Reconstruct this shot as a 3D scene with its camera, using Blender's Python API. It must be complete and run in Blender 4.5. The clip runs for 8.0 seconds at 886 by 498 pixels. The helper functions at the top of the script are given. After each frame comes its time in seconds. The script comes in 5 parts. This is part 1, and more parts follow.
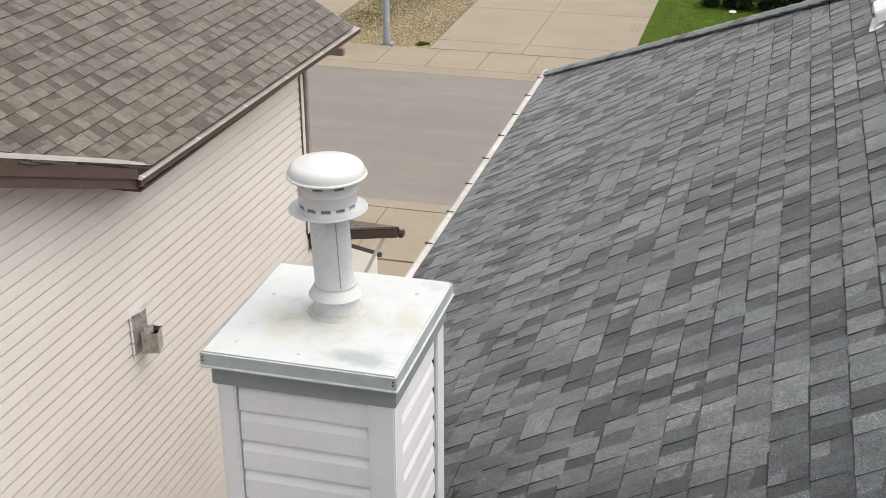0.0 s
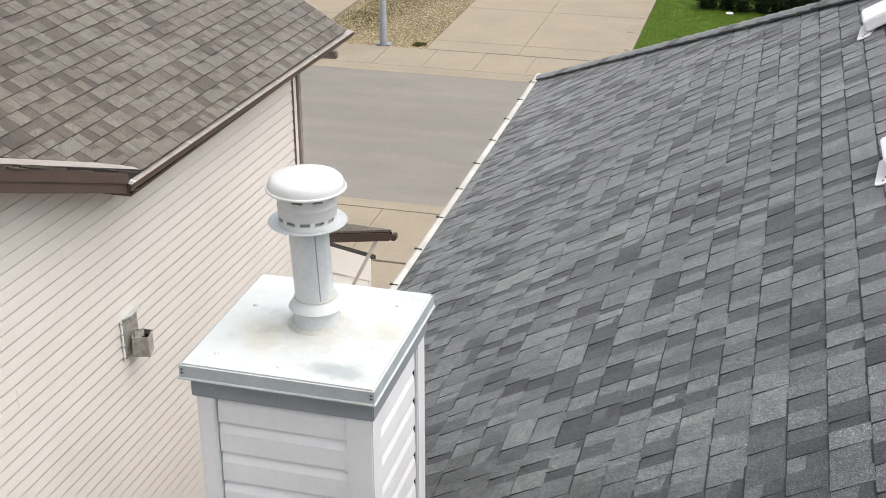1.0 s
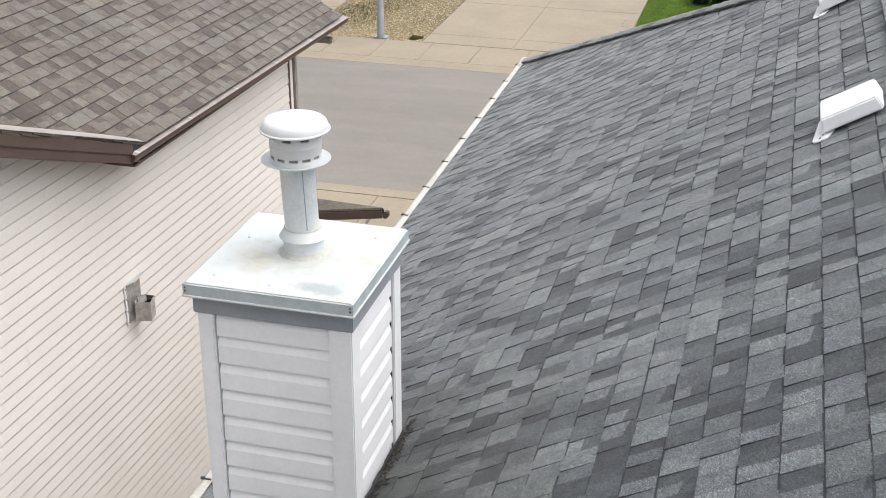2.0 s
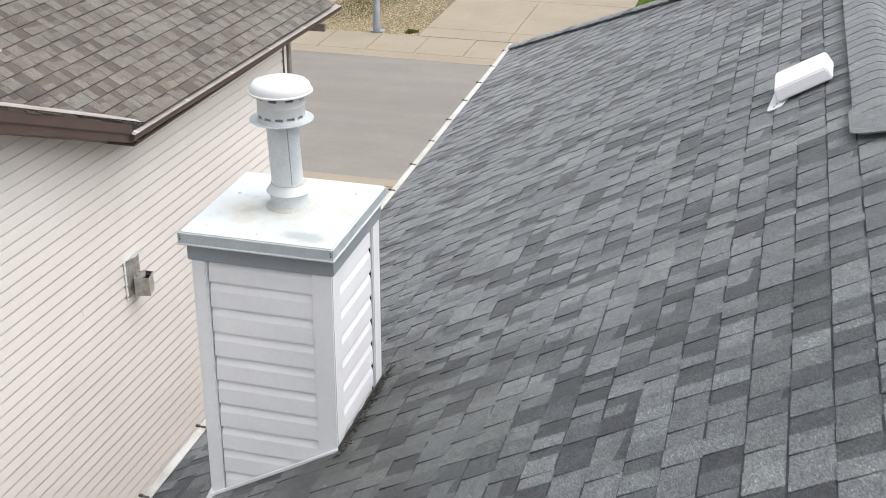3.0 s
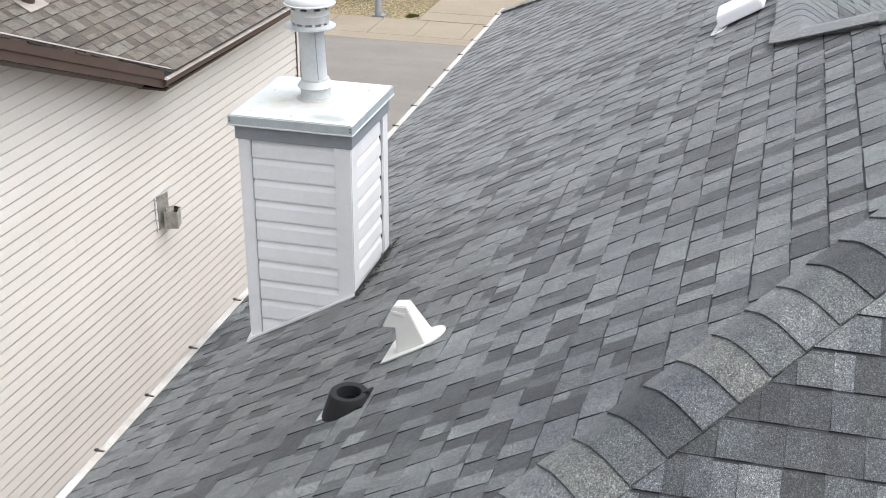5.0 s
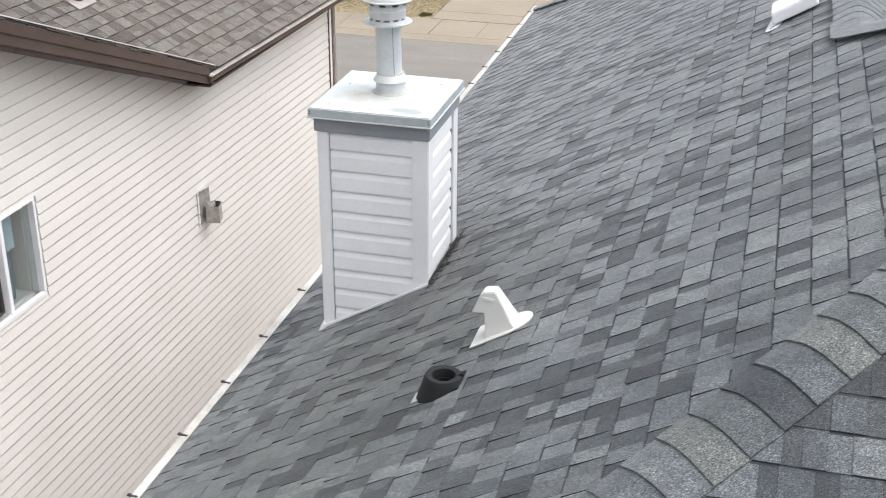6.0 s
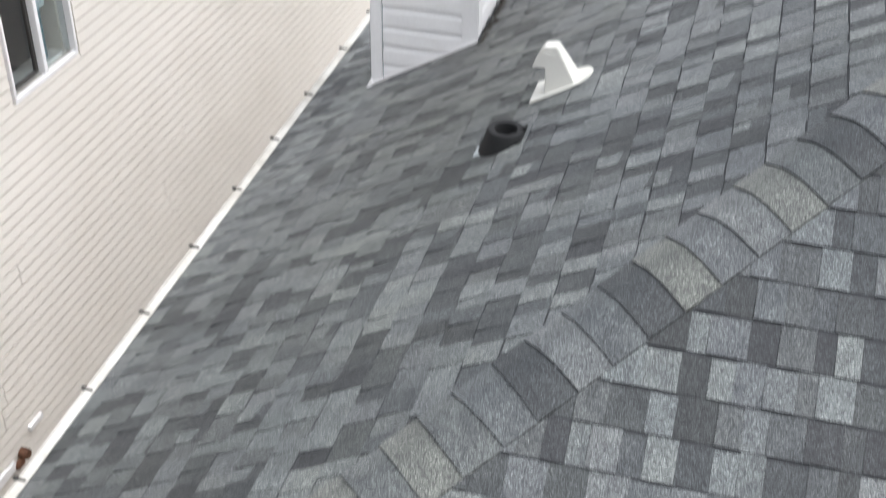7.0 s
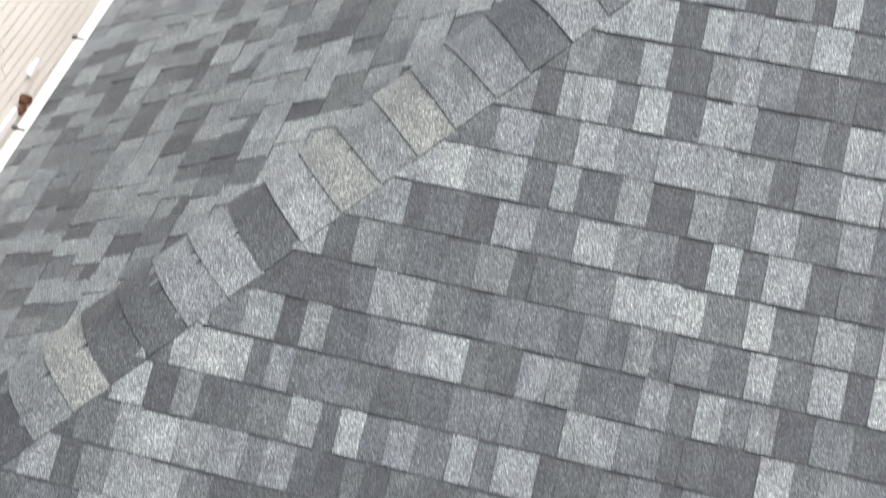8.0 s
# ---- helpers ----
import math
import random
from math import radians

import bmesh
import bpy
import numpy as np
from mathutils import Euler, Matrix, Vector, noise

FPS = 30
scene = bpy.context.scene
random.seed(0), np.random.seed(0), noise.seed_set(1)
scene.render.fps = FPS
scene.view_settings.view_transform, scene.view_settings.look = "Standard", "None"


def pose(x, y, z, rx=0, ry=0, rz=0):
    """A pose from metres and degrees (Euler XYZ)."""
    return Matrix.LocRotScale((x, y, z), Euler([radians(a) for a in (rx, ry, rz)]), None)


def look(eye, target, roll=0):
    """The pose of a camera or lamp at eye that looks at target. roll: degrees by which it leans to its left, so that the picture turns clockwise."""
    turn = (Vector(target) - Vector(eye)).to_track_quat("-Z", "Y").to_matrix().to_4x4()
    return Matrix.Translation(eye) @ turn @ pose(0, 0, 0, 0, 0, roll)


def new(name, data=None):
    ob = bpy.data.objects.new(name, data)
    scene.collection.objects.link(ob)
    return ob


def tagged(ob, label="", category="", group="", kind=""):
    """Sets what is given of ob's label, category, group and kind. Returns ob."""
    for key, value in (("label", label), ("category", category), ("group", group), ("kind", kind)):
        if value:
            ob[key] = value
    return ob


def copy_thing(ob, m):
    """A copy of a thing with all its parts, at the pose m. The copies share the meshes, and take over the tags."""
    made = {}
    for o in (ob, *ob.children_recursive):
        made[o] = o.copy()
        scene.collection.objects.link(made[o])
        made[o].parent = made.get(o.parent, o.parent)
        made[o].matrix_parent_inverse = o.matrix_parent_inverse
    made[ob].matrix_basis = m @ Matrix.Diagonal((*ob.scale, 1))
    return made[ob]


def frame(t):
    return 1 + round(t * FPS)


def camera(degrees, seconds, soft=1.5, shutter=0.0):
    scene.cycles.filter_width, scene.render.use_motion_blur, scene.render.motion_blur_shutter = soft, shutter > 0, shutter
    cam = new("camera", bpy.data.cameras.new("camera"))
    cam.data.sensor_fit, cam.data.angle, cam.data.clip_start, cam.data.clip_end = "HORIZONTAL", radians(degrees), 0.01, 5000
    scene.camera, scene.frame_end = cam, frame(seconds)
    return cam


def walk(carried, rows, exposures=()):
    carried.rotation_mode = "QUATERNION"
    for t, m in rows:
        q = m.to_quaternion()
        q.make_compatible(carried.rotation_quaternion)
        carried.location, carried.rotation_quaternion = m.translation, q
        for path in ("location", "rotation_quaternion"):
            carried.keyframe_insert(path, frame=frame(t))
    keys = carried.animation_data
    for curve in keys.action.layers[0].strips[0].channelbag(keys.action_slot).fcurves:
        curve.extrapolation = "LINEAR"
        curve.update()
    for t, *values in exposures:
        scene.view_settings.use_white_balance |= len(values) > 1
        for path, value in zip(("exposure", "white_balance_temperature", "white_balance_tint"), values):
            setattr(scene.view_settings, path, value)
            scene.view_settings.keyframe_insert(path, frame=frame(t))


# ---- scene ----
cam = camera(38.86, 8.0, soft=0.75, shutter=0.33)
# seconds, stops, kelvin, tint
EXPOSURES = [(0.0, 0.34, 6580, 10), (1.0, 0.48, 6440, 10), (1.5, 0.52, 6380, 10), (3.5, 0.56, 6220, 9.5), (4.0, 0.56, 6200, 9.5), (5.5, 0.67, 6190, 10), (6.5, 0.62, 6190, 10), (7.0, 0.63, 6220, 9), (7.5, 0.98, 6260, 9.4), (8.0, 1.2, 6300, 9.8)]
# seconds, place, and the turn of the view: yaw, pitch, roll
ROWS = [
    (0.0, 0.065, -0.025, 9.216, 15.02, -24.64, -0.19),
    (0.5, 0.091, 0.026, 9.239, 14.98, -24.64, -0.09),
    (1.0, 0.126, 0.003, 9.265, 14.94, -24.69, 0.03),
    (1.5, 0.242, -0.257, 9.274, 14.88, -24.72, 0.17),
    (1.7, 0.309, -0.414, 9.279, 14.89, -24.72, 0.33),
    (2.8, 0.580, -0.919, 9.299, 14.88, -24.87, 0.24),
    (3.0, 0.630, -1.035, 9.297, 14.86, -24.84, 0.27),
    (3.5, 0.763, -1.480, 9.340, 14.81, -24.84, 0.38),
    (4.0, 0.939, -2.024, 9.293, 14.80, -24.89, 0.39),
    (4.2, 0.994, -2.136, 9.283, 14.89, -24.91, 0.39),
    (5.3, 1.035, -2.551, 9.308, 14.82, -24.97, 0.38),
    (5.5, 0.952, -2.589, 9.309, 14.82, -24.96, 0.38),
    (6.0, 0.691, -2.757, 9.329, 14.83, -25.00, 0.40),
    (6.5, 0.526, -2.884, 9.315, 14.85, -26.04, 0.57),
    (6.6, 0.509, -2.892, 9.312, 14.81, -28.2, 0.62),
    (6.8, 0.476, -2.908, 9.305, 14.74, -31.35, 0.73),
    (7.0, 0.443, -2.924, 9.298, 14.66, -35.45, 0.83),
    (7.1, 0.442, -2.922, 9.295, 14.66, -36.95, 0.79),
    (7.3, 0.441, -2.919, 9.288, 14.66, -40.60, 0.72),
    (7.5, 0.439, -2.916, 9.281, 14.66, -43.67, 0.65),
    (8.0, 0.462, -2.882, 9.305, 14.47, -51.68, 0.80),
]


def view(x, y, z, yaw, pitch, roll):
    a, b = radians(yaw), radians(pitch)
    ahead = Vector((-math.sin(a) * math.cos(b), math.cos(a) * math.cos(b), math.sin(b)))
    return look((x, y, z), Vector((x, y, z)) + ahead, roll)


walk(cam, [(t, view(*r)) for t, *r in ROWS], EXPOSURES)

# ---------------------------------------------------------------- daylight
SUN_DIR = Vector((0.4, 0.08, 0.9)).normalized()       # towards the sun, behind thin cloud
world = bpy.data.worlds.new("overcast_sky")
scene.world = world
world.use_nodes = True
wn = world.node_tree.nodes
wl = world.node_tree.links
sky = wn.new("ShaderNodeTexSky")
sky.sky_type = "NISHITA"
sky.sun_disc = False
sky.sun_elevation = math.asin(SUN_DIR.z)
sky.sun_rotation = math.atan2(SUN_DIR.x, SUN_DIR.y)
sky.air_density, sky.dust_density, sky.ozone_density = 1.0, 5.0, 1.0
grey = wn.new("ShaderNodeHueSaturation")
grey.inputs["Saturation"].default_value = 0.25
wl.new(sky.outputs[0], grey.inputs["Color"])
wl.new(grey.outputs[0], wn["Background"].inputs[0])
wn["Background"].inputs[1].default_value = 0.15
sun = new("sun", bpy.data.lights.new("sun", "SUN"))
sun.data.energy, sun.data.angle, sun.data.color = 1.5, radians(110), (1.0, 0.975, 0.95)
sun.matrix_world = look(SUN_DIR * 40, (0, 0, 0))

# ---------------------------------------------------------------- materials


def shader(name, rough=0.7, metal=0.0, spec=0.5):
    m = bpy.data.materials.new(name)
    m.use_nodes = True
    b = m.node_tree.nodes["Principled BSDF"]
    b.inputs["Roughness"].default_value = rough
    b.inputs["Metallic"].default_value = metal
    b.inputs["Specular IOR Level"].default_value = spec
    return m, m.node_tree.nodes, m.node_tree.links, b


def coords(nodes, links, stretch=(1, 1, 1)):
    g = nodes.new("ShaderNodeNewGeometry")
    mp = nodes.new("ShaderNodeMapping")
    mp.inputs["Scale"].default_value = stretch
    links.new(g.outputs["Position"], mp.inputs["Vector"])
    return mp.outputs["Vector"]


def noise_tex(nodes, links, vec, scale, detail=3.0, rough=0.6):
    n = nodes.new("ShaderNodeTexNoise")
    n.inputs["Scale"].default_value, n.inputs["Detail"].default_value, n.inputs["Roughness"].default_value = scale, detail, rough
    links.new(vec, n.inputs["Vector"])
    return n.outputs["Fac"]


def ramp(nodes, links, fac, stops, step=False):
    r = nodes.new("ShaderNodeValToRGB")
    r.color_ramp.interpolation = "CONSTANT" if step else "LINEAR"
    el = r.color_ramp.elements
    while len(el) < len(stops):
        el.new(0.5)
    for e, (p, c) in zip(el, stops):
        e.position, e.color = p, (*c, 1)
    links.new(fac, r.inputs["Fac"])
    return r.outputs["Color"]


def mix(nodes, links, a, b, fac, kind="MULTIPLY"):
    n = nodes.new("ShaderNodeMix")
    n.data_type, n.blend_type = "RGBA", kind
    if isinstance(fac, float):
        n.inputs[0].default_value = fac
    else:
        links.new(fac, n.inputs[0])
    for sock, v in ((n.inputs[6], a), (n.inputs[7], b)):
        if isinstance(v, tuple):
            sock.default_value = (*v, 1)
        else:
            links.new(v, sock)
    return n.outputs[2]


def bump(nodes, links, b, height, strength, dist):
    n = nodes.new("ShaderNodeBump")
    n.inputs["Strength"].default_value, n.inputs["Distance"].default_value = strength, dist
    links.new(height, n.inputs["Height"])
    links.new(n.outputs[0], b.inputs["Normal"])


def plain(name, colour, rough=0.6, metal=0.0, big=3.0, fine=60.0, amount=0.18, relief=0.15, dirt=None, stretch=(1, 1, 1)):
    """Paint, plastic, metal or stone: one colour with stains at a large and grain at a small scale."""
    m, ns, ls, b = shader(name, rough, metal)
    v = coords(ns, ls, stretch)
    n1, n2 = noise_tex(ns, ls, v, big, 4), noise_tex(ns, ls, v, fine, 2)
    lo = tuple(c * (1 - amount) for c in colour) if dirt is None else dirt
    c1 = ramp(ns, ls, n1, [(0.3, lo), (0.62, colour)])
    g = ramp(ns, ls, n2, [(0.3, (1 - amount * 0.7,) * 3), (0.7, (1, 1, 1))])
    ls.new(mix(ns, ls, c1, g, 1.0), b.inputs["Base Color"])
    bump(ns, ls, b, n2, relief, 0.002)
    return m


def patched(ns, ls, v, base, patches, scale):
    """Tints the base in patches with ragged edges: centre, stretch, turn, tint."""
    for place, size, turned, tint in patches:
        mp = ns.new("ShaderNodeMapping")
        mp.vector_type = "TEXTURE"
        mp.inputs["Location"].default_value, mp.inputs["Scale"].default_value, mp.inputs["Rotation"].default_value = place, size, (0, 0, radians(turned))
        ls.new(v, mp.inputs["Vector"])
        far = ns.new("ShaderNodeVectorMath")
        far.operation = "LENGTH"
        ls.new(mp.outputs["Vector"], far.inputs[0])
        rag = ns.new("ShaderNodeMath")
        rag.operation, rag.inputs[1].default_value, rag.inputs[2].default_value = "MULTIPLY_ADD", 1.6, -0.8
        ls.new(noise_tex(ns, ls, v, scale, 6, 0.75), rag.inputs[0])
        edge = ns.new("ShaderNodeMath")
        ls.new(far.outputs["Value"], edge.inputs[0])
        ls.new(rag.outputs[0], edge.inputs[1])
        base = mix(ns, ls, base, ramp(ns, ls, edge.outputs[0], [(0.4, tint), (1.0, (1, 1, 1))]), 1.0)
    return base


def shingle_mat(name, tones, single, stain, warm, sheen=0.6, patches=(), fleck=0.9):
    """Granule-coated shingle: each piece takes one of the blend's tones."""
    m, ns, ls, b = shader(name, 0.7, 0.0, 0.5)
    b.inputs["Sheen Weight"].default_value, b.inputs["Sheen Roughness"].default_value = sheen, 0.28
    v = coords(ns, ls)
    rnd = ns.new("ShaderNodeObjectInfo").outputs["Random"] if single else ns.new("ShaderNodeNewGeometry").outputs["Random Per Island"]
    base = ramp(ns, ls, rnd, [(i / len(tones), t) for i, t in enumerate(tones)], step=True)
    within = noise_tex(ns, ls, v, 14.0, 4, 0.7)
    base = mix(ns, ls, base, ramp(ns, ls, within, [(0.3, (0.72, 0.72, 0.74)), (0.7, (1.24, 1.24, 1.21))]), 1.0)
    grain = ns.new("ShaderNodeTexVoronoi")
    grain.inputs["Scale"].default_value = 320.0
    ls.new(v, grain.inputs["Vector"])
    speck = ramp(ns, ls, grain.outputs["Color"], [(0.15, (0.3, 0.3, 0.31)), (0.5, (0.9, 0.9, 0.9)), (0.78, (1.4, 1.4, 1.38)), (0.92, (2.5, 2.5, 2.43))])
    base = mix(ns, ls, base, speck, fleck)
    clump = noise_tex(ns, ls, v, 140.0, 2, 0.7)
    base = mix(ns, ls, base, ramp(ns, ls, clump, [(0.38, (0.66, 0.66, 0.67)), (0.62, (1.32, 1.32, 1.3))]), 1.0)
    big = noise_tex(ns, ls, v, 0.9, 5, 0.65)
    base = mix(ns, ls, base, ramp(ns, ls, big, [(0.36, stain), (0.6, warm)]), 1.0)
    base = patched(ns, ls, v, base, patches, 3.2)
    ls.new(base, b.inputs["Base Color"])
    bump(ns, ls, b, grain.outputs["Distance"], 0.5, 0.0016)
    return m


GREYS = [(0.065, 0.071, 0.076), (0.084, 0.089, 0.092), (0.093, 0.100, 0.106), (0.103, 0.110, 0.112), (0.106, 0.112, 0.119), (0.115, 0.124, 0.127), (0.123, 0.131, 0.136), (0.133, 0.139, 0.143), (0.141, 0.152, 0.155), (0.154, 0.164, 0.163)]
PALES = [(0.126, 0.131, 0.124), (0.138, 0.143, 0.135)]
# Darker tints: beside the chimney, low on the slope, along the chimney's foot.
SLOPE_PATCHES = [((-0.85, 2.7, 6.1), (0.9, 1.6, 3.0), -8, (0.58, 0.585, 0.55)), ((-1.5, 1.6, 5.9), (1.5, 3.4, 4.0), 0, (0.87, 0.875, 0.835)), ((-0.93, 3.75, 6.2), (0.36, 0.95, 3.0), 0, (0.55, 0.55, 0.52))]
SLATES = [(0.034, 0.036, 0.040), (0.039, 0.042, 0.044), (0.045, 0.049, 0.053), (0.052, 0.056, 0.059), (0.059, 0.064, 0.066), (0.066, 0.071, 0.076)]
BROWNS = [(0.115, 0.100, 0.079), (0.127, 0.107, 0.089), (0.133, 0.114, 0.094), (0.136, 0.121, 0.099), (0.144, 0.126, 0.107), (0.148, 0.133, 0.111), (0.154, 0.142, 0.116), (0.151, 0.144, 0.123)]
UMBERS = [(0.061, 0.049, 0.038), (0.073, 0.058, 0.045), (0.084, 0.069, 0.052), (0.098, 0.079, 0.061)]
MAT = {
    "shingle": shingle_mat("shingle_piece", GREYS, True, (0.84, 0.86, 0.88), (1.09, 1.09, 1.08), patches=SLOPE_PATCHES),
    "shingles": shingle_mat("shingle_field", GREYS, False, (0.84, 0.86, 0.88), (1.09, 1.09, 1.08), patches=SLOPE_PATCHES),
    "slate": shingle_mat("slate_piece", SLATES, True, (0.84, 0.86, 0.88), (1.09, 1.09, 1.08), 0.4, SLOPE_PATCHES),
    "slates": shingle_mat("slate_field", SLATES, False, (0.84, 0.86, 0.88), (1.09, 1.09, 1.08), 0.4, SLOPE_PATCHES),
    "brown_shingle": shingle_mat("brown_shingle_piece", BROWNS, True, (0.8, 0.78, 0.77), (1.08, 1.06, 1.03), 0.9, fleck=0.5),
    "brown_shingles": shingle_mat("brown_shingle_field", BROWNS, False, (0.8, 0.78, 0.77), (1.08, 1.06, 1.03), 0.9, fleck=0.5),
    "umber": shingle_mat("umber_piece", UMBERS, True, (0.8, 0.78, 0.77), (1.08, 1.06, 1.03), 0.9, fleck=0.5),
    "umbers": shingle_mat("umber_field", UMBERS, False, (0.8, 0.78, 0.77), (1.08, 1.06, 1.03), 0.9, fleck=0.5),
    "cap_pale": shingle_mat("pale_cap", PALES, True, (0.8, 0.81, 0.82), (1.06, 1.06, 1.04)),
    "cap_grey": shingle_mat("grey_cap", GREYS[6:8], True, (0.76, 0.78, 0.8), (1.06, 1.06, 1.05)),
    "cap_mid": shingle_mat("mid_cap", GREYS[2:5], True, (0.74, 0.76, 0.78), (1.06, 1.06, 1.05)),
    "cap_dark": shingle_mat("dark_cap", SLATES[:3], True, (0.84, 0.86, 0.88), (1.06, 1.06, 1.05), 0.4),
    # Near-black for the painted shade line along each course, and for cut edges.
    "shade": plain("course_shade_and_edge", (0.045, 0.047, 0.052), 0.95, big=14.0, fine=300.0, amount=0.3, relief=0.4),
    "brown_shade": plain("brown_course_shade_and_edge", (0.045, 0.039, 0.035), 0.95, big=14.0, fine=300.0, amount=0.3, relief=0.4),
    "felt": plain("roofing_felt", (0.035, 0.036, 0.038), 0.95),
    "vinyl": plain("white_vinyl", (0.84, 0.83, 0.835), 0.45, amount=0.06, relief=0.05, dirt=(0.78, 0.77, 0.77)),
    "white": plain("white_painted_metal", (0.62, 0.62, 0.61), 0.4, amount=0.06, relief=0.03),
    "plastic": plain("off_white_plastic", (0.65, 0.64, 0.595), 0.5, amount=0.05, relief=0.03),
    "skirt": plain("grey_galvanised_skirt", (0.46, 0.5, 0.51), 0.5, 0.1, big=9.0, fine=60.0, amount=0.16, relief=0.03),
    "galv": plain("galvanised_steel", (0.67, 0.695, 0.7), 0.42, 0.12, big=5.0, fine=90.0, amount=0.16, relief=0.04),
    "capmetal": None,
    "band": plain("blue_grey_trim", (0.3, 0.32, 0.34), 0.5, amount=0.12),
    "rubber": plain("black_rubber", (0.012, 0.012, 0.013), 0.75, amount=0.3),
    "slot": plain("slot_shadow", (0.1, 0.1, 0.1), 0.8),
    "liner": plain("grey_cowl_liner", (0.34, 0.35, 0.36), 0.6),
    "dark": plain("gap_shade", (0.015, 0.015, 0.016), 0.9),
    "caulk": plain("aged_sealant", (0.52, 0.51, 0.46), 0.6, big=20.0, amount=0.2),
    "clip": plain("grey_clip", (0.07, 0.066, 0.062), 0.5, 0.3),
    "cream": plain("cream_vinyl", (0.74, 0.70, 0.65), 0.55, big=0.8, fine=40.0, amount=0.07, relief=0.05, dirt=(0.69, 0.648, 0.595)),
    "brown": plain("brown_aluminium", (0.082, 0.052, 0.041), 0.5, amount=0.2),
    "lip": plain("pale_taupe_metal_and_sheen", (0.4, 0.355, 0.32), 0.5, big=6.0, amount=0.22),
    "taupe": plain("taupe_gutter_metal", (0.33, 0.28, 0.25), 0.45, big=6.0, amount=0.25),
    "glass": None,
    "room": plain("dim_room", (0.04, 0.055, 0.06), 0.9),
    "curtain": plain("pale_blue_blind", (0.42, 0.5, 0.54), 0.8, amount=0.1),
    "asphalt": None,
    "concrete": plain("weathered_concrete", (0.302, 0.252, 0.184), 0.9, big=0.7, fine=12.0, amount=0.14, relief=0.3),
    "earth": plain("dry_earth", (0.2, 0.155, 0.1), 0.95, big=0.6, fine=9.0, amount=0.3),
    "post": plain("galvanised_post", (0.36, 0.38, 0.4), 0.5, 0.4),
    "flue_steel": plain("stained_flue_steel", (0.5, 0.49, 0.46), 0.5, 0.3, big=14.0, fine=60.0, amount=0.3, relief=0.1, dirt=(0.3, 0.26, 0.22)),
    "gravel": plain("pale_bounce_ground", (0.44, 0.39, 0.325), 0.95, big=0.8, fine=25.0, amount=0.25, relief=0.6),
    "teal_sheet": plain("teal_pane_sheet", (0.11, 0.19, 0.22), 0.85, amount=0.25),
    "gutter_metal": plain("weathered_white_gutter", (0.64, 0.62, 0.58), 0.45, big=4.0, fine=50.0, amount=0.2, relief=0.04, dirt=(0.44, 0.41, 0.36)),
    "dry_weed": plain("dry_weeds", (0.16, 0.15, 0.045), 0.9, big=6.0, amount=0.45),
    "vent_metal": plain("weathered_brown_metal", (0.2, 0.165, 0.14), 0.55, big=9.0, amount=0.3),
    "litter": plain("dark_leaf_litter", (0.05, 0.038, 0.026), 0.95, big=60.0, amount=0.6),
    "rust": plain("rusted_iron", (0.14, 0.06, 0.03), 0.8, big=30.0, amount=0.4),
}
m, ns, ls, b = shader("chalky_white_steel", 0.4)
v = coords(ns, ls)
smear = ramp(ns, ls, noise_tex(ns, ls, v, 6.5, 5, 0.7), [(0.33, (0.46, 0.48, 0.477)), (0.42, (0.535, 0.555, 0.545)), (0.6, (0.57, 0.585, 0.57))])
rusty = ramp(ns, ls, noise_tex(ns, ls, coords(ns, ls, (1, 1, 0.3)), 11.0, 3, 0.6), [(0.56, (1, 1, 1)), (0.72, (0.96, 0.94, 0.89))])
stained = mix(ns, ls, smear, rusty, 1.0)
stained = patched(ns, ls, v, stained, [((-1.33, 3.72, 7.13), (0.2, 0.22, 0.05), 20, (0.88, 0.855, 0.8)), ((-1.16, 3.44, 7.13), (0.15, 0.06, 0.05), -8, (0.66, 0.68, 0.68)), ((-1.5, 3.6, 7.13), (0.1, 0.16, 0.05), 30, (0.95, 0.9, 0.82)), ((-1.08, 3.75, 7.13), (0.08, 0.14, 0.05), 0, (0.93, 0.9, 0.84))], 14.0)
ls.new(stained, b.inputs["Base Color"])
bump(ns, ls, b, noise_tex(ns, ls, v, 18.0, 2), 0.12, 0.004)
MAT["capmetal"] = m
m, ns, ls, b = shader("worn_asphalt", 0.93)
v = coords(ns, ls)
grit = ns.new("ShaderNodeTexVoronoi")
grit.inputs["Scale"].default_value = 45.0
ls.new(v, grit.inputs["Vector"])
base = ramp(ns, ls, noise_tex(ns, ls, v, 0.3, 6, 0.7), [(0.3, (0.186, 0.168, 0.147)), (0.55, (0.206, 0.187, 0.165)), (0.75, (0.224, 0.204, 0.18))])
base = mix(ns, ls, base, ramp(ns, ls, grit.outputs["Color"], [(0.1, (0.92, 0.92, 0.92)), (0.5, (1, 1, 1)), (0.92, (1.07, 1.065, 1.06))]), 1.0)
patch = ramp(ns, ls, noise_tex(ns, ls, coords(ns, ls, (0.25, 1, 1)), 1.6, 4, 0.6), [(0.35, (0.93, 0.93, 0.94)), (0.6, (1.03, 1.03, 1.02))])
ls.new(mix(ns, ls, base, patch, 1.0), b.inputs["Base Color"])
bump(ns, ls, b, grit.outputs["Distance"], 0.4, 0.004)
MAT["asphalt"] = m
MAT["rubber"].node_tree.nodes["Principled BSDF"].inputs["Specular IOR Level"].default_value = 0.42
m, ns, ls, b = shader("window_glass", 0.05)
b.inputs["Base Color"].default_value = (0.75, 0.82, 0.82, 1)
b.inputs["Transmission Weight"].default_value = 1.0
MAT["glass"] = m
m, ns, ls, b = shader("lawn_grass", 0.9, 0.0, 0.1)
v = coords(ns, ls)
